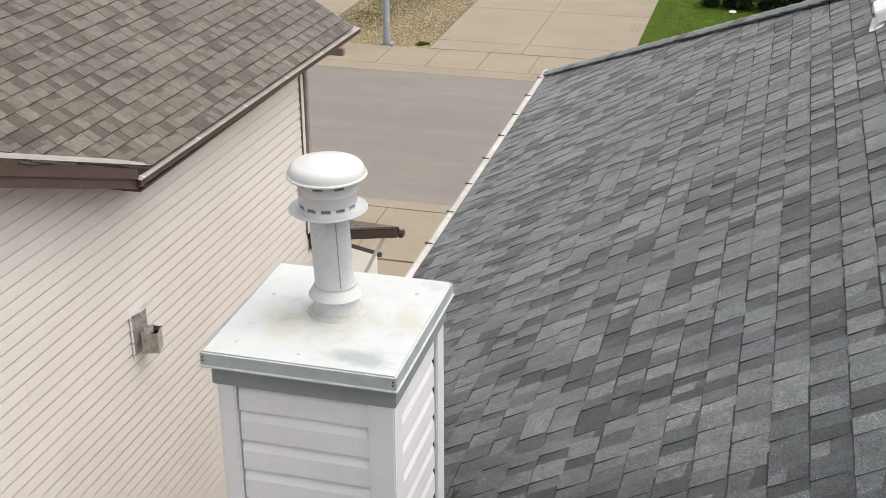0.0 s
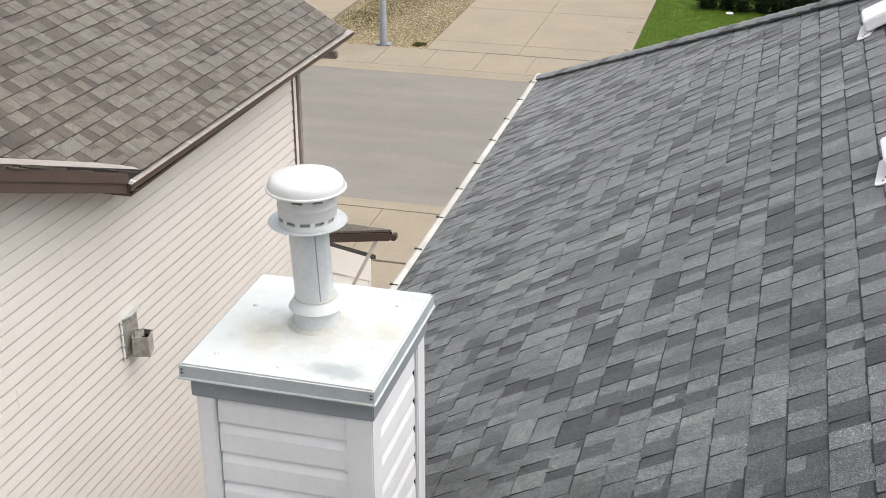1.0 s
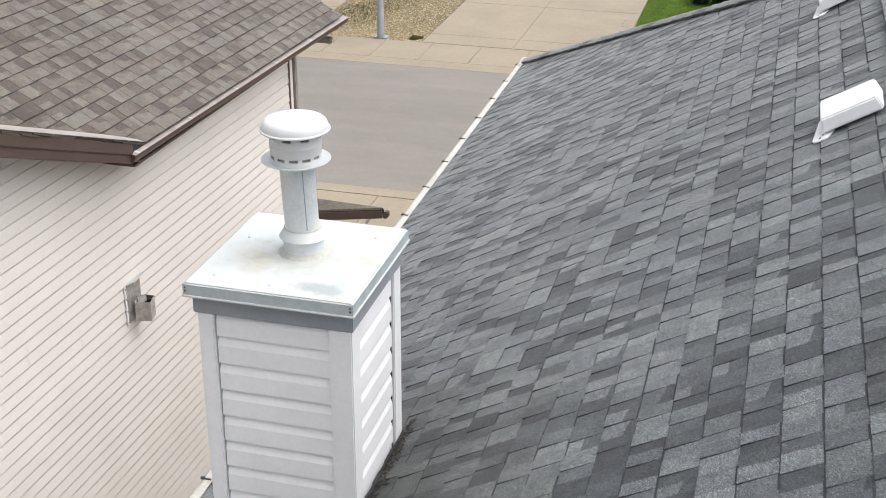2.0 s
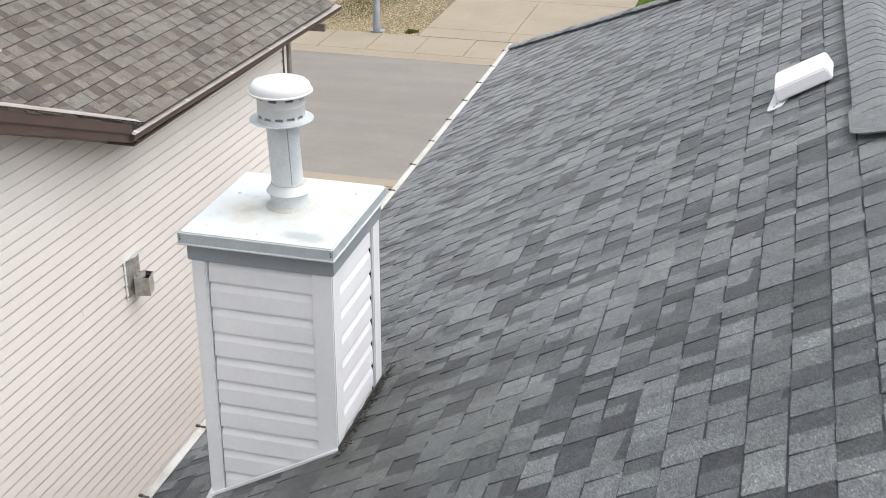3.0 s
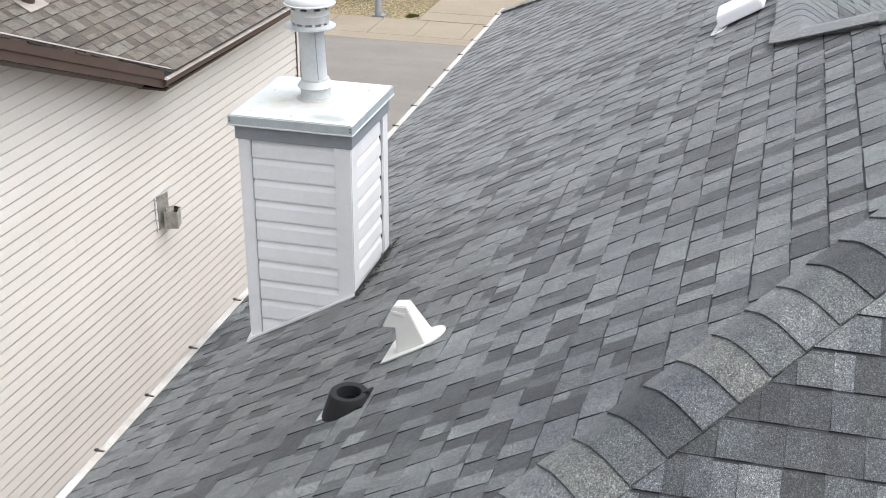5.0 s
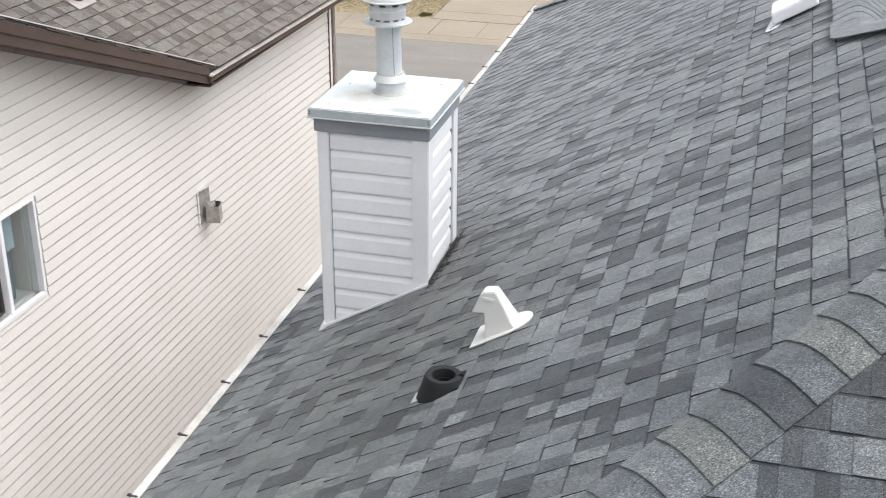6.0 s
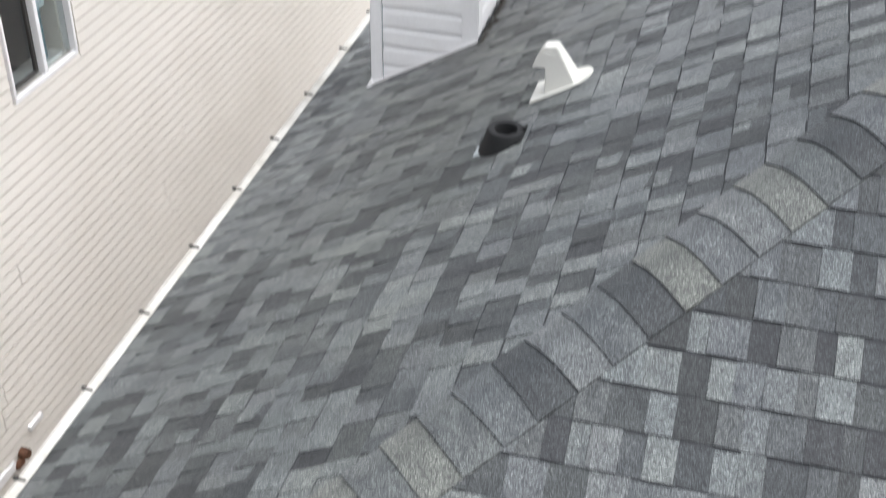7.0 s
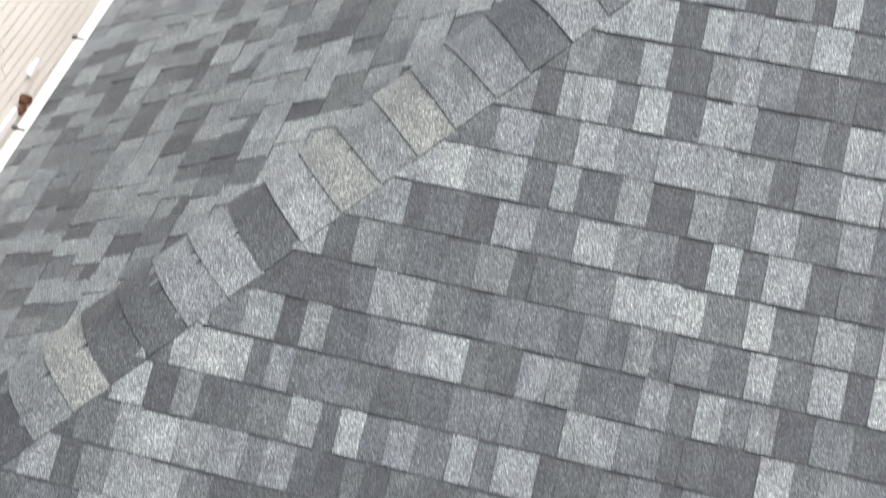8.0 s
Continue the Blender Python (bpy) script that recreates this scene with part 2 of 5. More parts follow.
ls.new(ramp(ns, ls, noise_tex(ns, ls, v, 3.0, 6, 0.75), [(0.3, (0.032, 0.064, 0.006)), (0.7, (0.075, 0.118, 0.012))]), b.inputs["Base Color"])
MAT["grass"] = m
m, ns, ls, b = shader("dark_leaf", 0.7, 0.0, 0.2)
v = coords(ns, ls)
ls.new(ramp(ns, ls, noise_tex(ns, ls, v, 8.0, 4, 0.7), [(0.3, (0.008, 0.018, 0.007)), (0.7, (0.025, 0.045, 0.014))]), b.inputs["Base Color"])
MAT["shrub_leaf"] = m
m, ns, ls, b = shader("river_pebbles", 0.85)
g = ns.new("ShaderNodeNewGeometry").outputs["Random Per Island"]
ls.new(ramp(ns, ls, g, [(0.0, (0.17, 0.13, 0.065)), (0.3, (0.26, 0.205, 0.105)), (0.7, (0.36, 0.29, 0.17)), (0.9, (0.47, 0.4, 0.28)), (1.0, (0.22, 0.17, 0.085))]), b.inputs["Base Color"])
MAT["pebble"] = m
m, ns, ls, b = shader("leaf_green", 0.8, 0.0, 0.1)
g = ns.new("ShaderNodeNewGeometry").outputs["Random Per Island"]
ls.new(ramp(ns, ls, g, [(0.0, (0.036, 0.068, 0.004)), (1.0, (0.095, 0.145, 0.008))]), b.inputs["Base Color"])
MAT["leaf"] = m

# ---------------------------------------------------------------- building helpers


def thing(name, place, label, category, group="", kind=""):
    ob = new(name)
    ob.empty_display_size = 0.1
    ob.location = place
    return tagged(ob, label, category, group, kind)


def link_mesh(name, me, material, parent, label=""):
    """A mesh in world coordinates, hung under its thing or part."""
    me.materials.clear()
    me.materials.append(MAT[material])
    ob = new(name, me)
    if parent is not None:
        ob.parent = parent
        top = parent
        while top.parent is not None:
            top = top.parent
        ob.matrix_parent_inverse = Matrix.Translation(-Vector(top.location)) if parent is top else Matrix.Identity(4)
    return tagged(ob, label)


def part(name, bm, material, parent, label="", smooth=False, turn=None):
    me = bpy.data.meshes.new(name)
    if turn is not None:
        bmesh.ops.transform(bm, matrix=turn, verts=bm.verts)
    bmesh.ops.recalc_face_normals(bm, faces=bm.faces)
    bm.to_mesh(me)
    bm.free()
    if smooth:
        for p in me.polygons:
            p.use_smooth = True
        me.set_sharp_from_angle(angle=radians(40))
    return link_mesh(name, me, material, parent, label)


def box(x0, x1, y0, y1, z0, z1, bevel=0.0, bm=None):
    own = bmesh.new()
    bmesh.ops.create_cube(own, size=1.0)
    for v in own.verts:
        v.co = Vector(((x0 + x1) / 2 + v.co.x * (x1 - x0), (y0 + y1) / 2 + v.co.y * (y1 - y0), (z0 + z1) / 2 + v.co.z * (z1 - z0)))
    if bevel:
        bmesh.ops.bevel(own, geom=own.edges[:], offset=bevel, segments=2, affect="EDGES")
    return own if bm is None else merge(bm, own)


def merge(bm, other):
    me = bpy.data.meshes.new("tmp")
    other.to_mesh(me)
    other.free()
    bm.from_mesh(me)
    bpy.data.meshes.remove(me)
    return bm


def moved(bm, m):
    bmesh.ops.transform(bm, matrix=m, verts=bm.verts)
    return bm


def prism(points, way, bm=None, bevel=0.0):
    """A flat outline pushed out along a vector."""
    own = bmesh.new()
    lo = [own.verts.new(p) for p in points]
    hi = [own.verts.new(Vector(p) + Vector(way)) for p in points]
    own.faces.new(lo)
    own.faces.new(hi[::-1])
    for i in range(len(lo)):
        j = (i + 1) % len(lo)
        own.faces.new((lo[i], hi[i], hi[j], lo[j]))
    if bevel:
        bmesh.ops.recalc_face_normals(own, faces=own.faces)
        bmesh.ops.bevel(own, geom=own.edges[:], offset=bevel, segments=2, affect="EDGES")
    return own if bm is None else merge(bm, own)


def lathe(profile, at=(0, 0, 0), n=40, turn=None):
    """A profile of (radius, height) spun round an upright axis."""
    bm = bmesh.new()
    rings = []
    for r, z in profile:
        rings.append([bm.verts.new((max(r, 1e-4) * math.cos(2 * math.pi * i / n), max(r, 1e-4) * math.sin(2 * math.pi * i / n), z)) for i in range(n)])
    for a, b in zip(rings, rings[1:]):
        for i in range(n):
            j = (i + 1) % n
            bm.faces.new((a[i], a[j], b[j], b[i]))
    bm.faces.new(rings[0][::-1])
    bm.faces.new(rings[-1])
    return moved(bm, Matrix.Translation(at) @ (turn or Matrix.Identity(4)))


def frame_of(o, u, v):
    """The matrix of a plane: origin, along the courses, up the slope."""
    u, v = Vector(u).normalized(), Vector(v).normalized()
    n = u.cross(v)
    m = Matrix((u, v, n)).transposed().to_4x4()
    m.translation = o
    return m


# ---------------------------------------------------------------- shingles
EXPO = 0.1435


def clip(poly, planes):
    """Cut a convex outline by half planes a*x + b*y <= c."""
    for a, b, c in planes:
        out = []
        for i, p in enumerate(poly):
            q = poly[(i + 1) % len(poly)]
            dp, dq = a * p[0] + b * p[1] - c, a * q[0] + b * q[1] - c
            if dp <= 0:
                out.append(p)
            if (dp < 0 < dq) or (dq < 0 < dp):
                k = dp / (dp - dq)
                out.append((p[0] + (q[0] - p[0]) * k, p[1] + (q[1] - p[1]) * k))
        poly = out
        if len(poly) < 3:
            return []
    return poly


def lay_shingles(u0, u1, v0, v1, planes_at, seed, dark_proud=0.1, dark_low=0.6, same=0.3, wide=1.0, head_shade=0.0):
    """Tabs of a laminated shingle roof, raised and sunk in turn: outline, course bottom, thickness, whole, width, tone,
    shade band, depth of painted head shade.
    dark_proud, dark_low: how often each takes the dark blend; same: how often a piece goes on in its neighbour's tone;
    wide: scale of the widths; the last argument: how often only a piece's head is dark, shade of the next course
    painted in."""
    rnd, dice = random.Random(seed), random.Random(seed + 500)
    tabs = []
    v = v0
    while v < v1:
        u = u0 - rnd.random() * 0.3
        proud = rnd.random() < 0.5
        tone = 0
        while u < u1:
            w = wide * rnd.choice((0.08, 0.09, 0.1, 0.115, 0.13) if proud else (0.065, 0.08, 0.095, 0.11, 0.13))
            quad = [(u, v), (u + w, v), (u + w, v + EXPO + 0.012), (u, v + EXPO + 0.012)]
            poly = clip(quad, planes_at(u + w / 2, v + EXPO / 2))
            if rnd.random() > same:
                tone = int(rnd.random() < (dark_proud if proud else dark_low))
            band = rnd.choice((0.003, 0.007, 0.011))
            t = rnd.choice((0.0075, 0.0085, 0.0095)) if proud else 0.004
            drop = dice.choice((0.03, 0.045, 0.06, 0.08)) if tone and dice.random() < head_shade else 0.0
            if len(poly) >= 3:
                tabs.append((poly, v, t, len(poly) == 4 and abs(poly[0][0] - u) < 1e-6 and abs(poly[2][0] - u - w) < 1e-6 and abs(poly[2][1] - v - EXPO - 0.012) < 1e-6 and abs(poly[0][1] - v) < 1e-6, w, tone, band, drop))
            u += w + 0.0006
            proud = not proud if rnd.random() < 0.93 else proud
        v += EXPO
    return tabs


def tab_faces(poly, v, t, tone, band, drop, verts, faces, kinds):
    """One tab: its face, a dark strip along its head painted for the shade under the next course, and its edges; butts
    and the +u cut edge of raised tabs are dark.
    """
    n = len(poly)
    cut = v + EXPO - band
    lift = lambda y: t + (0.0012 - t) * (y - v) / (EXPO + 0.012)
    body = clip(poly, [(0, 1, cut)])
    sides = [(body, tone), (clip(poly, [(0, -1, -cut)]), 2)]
    # Dark head painted as shade below the next course, with a slanted lower edge.
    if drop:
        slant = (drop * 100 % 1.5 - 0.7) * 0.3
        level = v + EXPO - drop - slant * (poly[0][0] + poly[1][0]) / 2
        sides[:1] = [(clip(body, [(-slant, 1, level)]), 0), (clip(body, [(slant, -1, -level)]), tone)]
    for side, idx in sides:
        if len(side) >= 3:
            k = len(verts)
            verts.extend((x, y, lift(y)) for x, y in side)
            faces.append(tuple(range(k, k + len(side))))
            kinds.append(idx)
    k = len(verts)
    verts.extend((x, y, lift(y)) for x, y in poly)
    verts.extend((x, y, -0.004) for x, y in poly)
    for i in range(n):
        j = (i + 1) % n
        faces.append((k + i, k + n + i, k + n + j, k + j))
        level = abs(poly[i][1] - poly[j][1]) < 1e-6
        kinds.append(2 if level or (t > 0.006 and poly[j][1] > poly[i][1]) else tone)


def tab_mesh(name, tabs, m, mats):
    verts, faces, kinds = [], [], []
    for tab in tabs:
        tab_faces(tab[0], tab[1], tab[2], tab[5], tab[6], tab[7], verts, faces, kinds)
    me = bpy.data.meshes.new(name)
    me.from_pydata([m @ Vector(p) for p in verts], [], faces)
    for k in mats:
        me.materials.append(MAT[k])
    me.polygons.foreach_set("material_index", kinds)
    # weld each tab, so that it is one island with one tone
    bm = bmesh.new()
    bm.from_mesh(me)
    bmesh.ops.remove_doubles(bm, verts=bm.verts, dist=0.00005)
    bm.to_mesh(me)
    bm.free()
    return me


def shingle_roof(tabs, m, parent, singles, many, near, label):
    """Nearest whole tabs as pieces of their own, sharing meshes; the rest as one field."""
    near_key = lambda tab: (m @ Vector((tab[0][0][0], tab[0][0][1], 0)) - Vector(near)).length
    whole = sorted((t for t in tabs if t[3]), key=near_key)[:300]
    picked = set(id(t) for t in whole)
    shared = {}
    for poly, v, t, _, w, tone, band, drop in whole:
        key = (w, t, tone, band, drop)
        if key not in shared:
            full = [(0, 0), (w, 0), (w, EXPO + 0.012), (0, EXPO + 0.012)]
            shared[key] = tab_mesh("shingle", [(full, 0, t, True, w, tone, band, drop)], Matrix.Identity(4), singles)
        ob = new("shingle", shared[key])
        ob.parent = parent
        ob.matrix_basis = m @ Matrix.Translation((poly[0][0], poly[0][1], 0))
    return shingle_field([t for t in tabs if id(t) not in picked], m, parent, many, label)


def shingle_field(tabs, m, parent, many, label):
    ob = new("shingle_field", tab_mesh("shingle_field", tabs, m, many))
    ob.parent = parent
    return tagged(ob, label, kind="stuff")


CAP_TONES = {"l": "cap_pale", "g": "cap_grey", "m": "cap_mid", "d": "cap_dark"}


def ridge_caps(a, b, left, right, parent, tones="mgmdmgmmdlmg", half=0.16, step=0.1465, lift=0.008, name="hip_cap", dip=0.014, proud=0.01):
    """Bent cap pieces from a (low end) to b over the edge between two slopes; left and right point down the slopes, square to the edge."""
    a, b = Vector(a), Vector(b)
    d = (b - a).normalized()
    left, right = [(Vector(q) - d * Vector(q).dot(d)).normalized() for q in (left, right)]
    up = -(left + right).normalized()
    count = int((b - a).length / step)
    rnd = random.Random(7)
    for i in range(count):
        base = a + d * (i * step)
        bm = bmesh.new()
        rows = []
        jog = rnd.uniform(-0.008, 0.008)
        for along, h in ((0.0, lift + proud), (step * 0.6, lift + proud * 0.6), (step + 0.045, lift - 0.001)):
            row = []
            for s in (-1, -0.72, -0.4, -0.17, 0, 0.17, 0.4, 0.72, 1):
                side = left if s < 0 else right
                r = abs(s) * half
                bend = up * (0.004 - dip * math.exp(-abs(s) * 7) + 0.004 * math.sin(math.pi * min(1, abs(s) * 1.1)))
                row.append(base + d * (along + jog * s) + side * r + bend + up * h)
            rows.append(row)
        top = [[bm.verts.new(p) for p in r] for r in rows]
        low = [[bm.verts.new(p - up * (proud + 0.002)) for p in r] for r in rows]
        n = len(rows[0])
        for k in range(2):
            for j in range(n - 1):
                bm.faces.new((top[k][j], top[k][j + 1], top[k + 1][j + 1], top[k + 1][j]))
        for j in range(n - 1):
            bm.faces.new((top[0][j], low[0][j], low[0][j + 1], top[0][j + 1]))
        for k in range(2):
            bm.faces.new((top[k][0], top[k + 1][0], low[k + 1][0], low[k][0]))
            bm.faces.new((top[k][n - 1], low[k][n - 1], low[k + 1][n - 1], top[k + 1][n - 1]))
        part(name, bm, CAP_TONES[tones[i % len(tones)]], parent, smooth=True)


# ---------------------------------------------------------------- the roof under the camera
GROUND = -0.4
P = 0.5858                      # rise over run, 7 in 12
ZA, ZN = 6.7228, 6.6595         # heights of the long slope at x = 0 and of the hip end at y = 0
EAVE = -2.118
HIP = (ZA - ZN) / P             # on the hip y = x + HIP
RX, RY0, RY1 = 1.2, 4.75, 9.02  # the lower ridge
UP_HIP = RX + RY0               # on the upper hip y = UP_HIP - x
FAR_HIP = RX + RY1
AX = (UP_HIP - HIP) / 2         # the peak
AY = AX + HIP


def za(x):
    return ZA + P * x


house = thing("house", (2.9, 3.0, GROUND), "white-trimmed two-storey house with a hipped roof of dark grey shingles", "house")
EZ = za(EAVE)
XR = 2 * AX - EAVE
deck = bmesh.new()
drop = Vector((0, 0, -0.006))
E1, E2, E3, E4 = Vector((EAVE, EAVE + HIP, EZ)), Vector((EAVE, FAR_HIP - EAVE, EZ)), Vector((XR, EAVE + HIP, EZ)), Vector((2 * RX - EAVE, FAR_HIP - EAVE, EZ))
PK, R0, R1 = Vector((AX, AY, za(AX))), Vector((RX, RY0, za(RX))), Vector((RX, RY1, za(RX)))
V1 = Vector((2 * RX - EAVE, RY0 + RX - EAVE, EZ))
F1 = Vector((XR, UP_HIP - EAVE, EZ))
for poly in ((E1, PK, R0, R1, E2), (E1, E3, PK), (R0, V1, E4, R1), (E2, R1, E4), (R0, PK, F1, V1), (PK, E3, F1)):
    deck.faces.new([deck.verts.new(p + drop) for p in poly])
bmesh.ops.remove_doubles(deck, verts=deck.verts, dist=0.001)
bmesh.ops.recalc_face_normals(deck, faces=deck.faces)
if deck.faces[0].normal.z < 0:
    bmesh.ops.reverse_faces(deck, faces=deck.faces)
under = bmesh.ops.extrude_face_region(deck, geom=deck.faces[:])
for e in under["geom"]:
    if isinstance(e, bmesh.types.BMVert):
        e.co.z -= 0.14
roof = part("roof", deck, "felt", house, "dark grey laminated shingle roof with hips")
# walls, soffit, fascia
IN = 0.45
wall_bm = prism([(EAVE + IN, E1.y + IN, GROUND), (XR - IN, E1.y + IN, GROUND), (XR - IN, F1.y - IN, GROUND), (E4.x - IN, F1.y - IN, GROUND), (E4.x - IN, E2.y - IN, GROUND), (EAVE + IN, E2.y - IN, GROUND)], (0, 0, EZ - 0.16 - GROUND))
part("wall", wall_bm, "vinyl", house, "white vinyl-sided house wall")
part("fascia", box(EAVE + 0.03, EAVE + 0.05, E1.y + 0.03, E2.y - 0.03, EZ - 0.2, EZ - 0.02), "white", house)
part("soffit", box(EAVE + 0.052, EAVE + IN - 0.003, E1.y + 0.05, E2.y - 0.05, EZ - 0.2, EZ - 0.185), "white", house)

# gutter with its hangers
prof = [(0.03, 0.0), (0.03, -0.12), (-0.05, -0.12), (-0.075, -0.07), (-0.078, -0.005), (-0.06, 0.004), (-0.024, 0.0), (-0.024, -0.008), (-0.068, -0.012), (-0.066, -0.066), (-0.045, -0.11), (0.022, -0.11), (0.022, 0.0)]
GX, GZ = EAVE + 0.018, EZ + 0.012
gutter = part("gutter", prism([(GX + x, E1.y - 0.06, GZ + z) for x, z in prof], (0, E2.y - E1.y + 0.1, 0)), "gutter_metal", house, "white metal eaves gutter with dirty edges")
for k in range(-3, 21):
    y = 0.173 + 0.575 * k if k < 7 else 4.29 + 0.597 * (k - 7)
    bm = box(GX - 0.084, GX - 0.03, y - 0.005, y + 0.005, GZ + 0.004, GZ + 0.009)
    box(GX - 0.086, GX - 0.064, y - 0.009, y + 0.009, GZ + 0.003, GZ + 0.014, 0.002, bm)
    part("gutter_hanger", bm, "clip", gutter, "grey metal clip")

# the long slope, the hip end and the far side of the lower ridge
SL = math.sqrt(1 + P * P)


def long_slope(u, v):
    """Limits in (u along the eave, v up the slope); plan x = EAVE + v / SL, plan y = E2.y - u."""
    y, c = E2.y - u, 1 / SL
    if y < RY0:
        # y >= x + HIP and y <= UP_HIP - x
        return [(0, -1, 0.024), (1, c, E2.y - HIP - EAVE - 0.05), (-1, c, UP_HIP - EAVE - E2.y - 0.05)]
    return [(0, -1, 0.024), (0, 1, (RX - EAVE) * SL - 0.03), (-1, c, FAR_HIP - EAVE - E2.y - 0.05)]


ma = frame_of((EAVE, E2.y, EZ), (0, -1, 0), (1, 0, P))
tabs = lay_shingles(0.0, E2.y - E1.y, -0.034, (AX - EAVE) * SL, long_slope, 11, 0.16, 0.48, 0.06, 0.93, 0.15)
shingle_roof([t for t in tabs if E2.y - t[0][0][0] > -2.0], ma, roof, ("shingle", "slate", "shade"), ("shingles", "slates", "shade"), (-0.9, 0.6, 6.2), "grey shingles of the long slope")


def hip_end(u, v):
    """plan x = EAVE + u, plan y = E1.y + v / SL, below the hip."""
    c = 1 / SL
    return [(-1, c, EAVE + HIP - E1.y - 0.05), (1, 0, 5.6), (1, c, XR - EAVE)]


mn = frame_of((EAVE, E1.y, EZ), (1, 0, 0), (0, 1, P))
tabs = lay_shingles(0.0, 5.6, -0.033, (AY - E1.y) * SL, hip_end, 23, 0.22, 0.84, 0.08, 0.95)
end_roof = part("roof_end", prism([E1 - Vector((0, 0, 0.02)), E3 - Vector((0, 0, 0.02)), PK - Vector((0, 0, 0.02))], (0, 0, -0.05)), "felt", house, "hipped end slope of grey shingles")
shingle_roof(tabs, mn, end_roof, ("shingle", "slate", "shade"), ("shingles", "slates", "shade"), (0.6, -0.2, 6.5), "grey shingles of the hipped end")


def back_slope(u, v):
    """plan y = RY0 + u, plan x = 4.2 - v / SL."""
    c = 1 / SL
    # y >= x + RY0 - RX ; y <= x + RY1 - RX
    return [(-1, -c, -(4.2 - RX)), (1, c, RY1 - RX + 4.2 - RY0)]


mb = frame_of((4.2, RY0, za(RX) - P * (4.2 - RX)), (0, 1, 0), (-1, 0, P))
tabs = lay_shingles(0.0, 8.0, 0.05, (4.2 - RX) * SL, back_slope, 31, 0.32, 0.16, 0.16)
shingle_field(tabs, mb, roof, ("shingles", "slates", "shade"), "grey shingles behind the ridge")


def slope_field(poly, seed, label):
    """Shingles over one whole slope, given its outline with the eave as the first edge."""
    a, b = Vector(poly[0]), Vector(poly[1])
    n = (b - a).cross(Vector(poly[2]) - a).normalized()
    n = n if n.z > 0 else -n
    u = (b - a).normalized()
    v = n.cross(u)
    flat = [((p - a).dot(u), (p - a).dot(v)) for p in poly]
    if sum(q[1] for q in flat) < 0:
        u, v = -u, -v
        flat = [((p - a).dot(u), (p - a).dot(v)) for p in poly]
    cx, cy = sum(q[0] for q in flat) / len(flat), sum(q[1] for q in flat) / len(flat)
    planes = []
    for p, q in zip(flat, flat[1:] + flat[:1]):
        nx, ny = q[1] - p[1], p[0] - q[0]
        if nx * (cx - p[0]) + ny * (cy - p[1]) > 0:
            nx, ny = -nx, -ny
        planes.append((nx, ny, nx * p[0] + ny * p[1]))
    us = [q[0] for q in flat]
    m = frame_of(a, u, v)
    tabs = lay_shingles(min(us), max(us), 0.0, max(q[1] for q in flat), lambda uu, vv: planes, seed)
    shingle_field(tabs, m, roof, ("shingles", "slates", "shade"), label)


slope_field([Vector((EAVE + 5.6, E1.y, EZ)), E3, Vector((EAVE + 5.6, E1.y + XR - EAVE - 5.6, EZ + P * (XR - EAVE - 5.6)))], 51, "grey shingles of the hipped end")
slope_field([E4, E2, R1], 52, "grey shingles of the far hipped end")
slope_field([F1, V1, R0, PK], 53, "grey shingles behind the upper hip")
slope_field([E3, F1, PK], 54, "grey shingles of the far slope")
h = math.sqrt(0.5)
ridge_caps(E3, PK, (h, h, -P * h), (-h, -h, -P * h), roof)
ridge_caps(F1, PK, (-h, h, -P * h), (h, -h, -P * h), roof)
ridge_caps(E4, R1, (-h, h, -P * h), (h, -h, -P * h), roof)
ridge_caps(E1 + Vector((0.012, 0.012, -0.005)), PK, (-h, h, -P * h), (h, -h, -P * h), roof, "mdgmlgmdmlddmgdglmlmmdgmdlmglmdmlmgmdmgl")
ridge_caps(E2 + Vector((0.02, -0.02, 0)), R1, (-h, -h, -P * h), (h, h, -P * h), roof, lift=0.028)
ridge_caps(R0 + Vector((0, 0.17, 0)), R1, (-1, 0, -P), (1, 0, -P), roof, "ggmg", name="ridge_cap", half=0.172, dip=0.012, lift=0.036, proud=0.003)
up_hip = (PK - R0).normalized()
ridge_caps(R0 + up_hip * 0.3, PK, (-h, -h, -P * h), (h, h, -P * h), roof, lift=0.018, dip=0.006)


def roof_height(x, y):
    """Height round the end of the lower ridge, with the folds softened."""
    soft = lambda p, q, k: 0.5 * (p + q - math.sqrt((p - q) ** 2 + k * k))
    back, far = za(RX) - P * (x - RX), ZA + P * (UP_HIP - y)
    return soft(za(x), -soft(-back, -far, 0.03), 0.025)


# bent end piece where the lower ridge runs into the hip
bm = bmesh.new()
NX, NY, half = 18, 14, 0.168
grid = []
for i in range(NX + 1):
    x = RX - half + (half + 0.36) * i / NX
    y0 = UP_HIP - x - half * math.sqrt(2) + 0.03 * max(0.0, 1 - i / 3) ** 2
    y1 = min(RY0 + 0.28, UP_HIP - x + half * math.sqrt(2) + 0.08)
    grid.append([(x, y0 + (y1 - y0) * j / NY) for j in range(NY + 1)])
for drop, flip in ((0.0, False), (0.007, True)):
    vs = [[bm.verts.new((x, y, roof_height(x, y) + 0.045 - drop)) for x, y in row] for row in grid]
    for i in range(NX):
        for j in range(NY):
            q = (vs[i][j], vs[i + 1][j], vs[i + 1][j + 1], vs[i][j + 1])
            bm.faces.new(q[::-1] if flip else q)
    if not flip:
        top_rows = vs
for i in range(NX):
    bm.faces.new((top_rows[i][0], vs[i][0], vs[i + 1][0], top_rows[i + 1][0]))
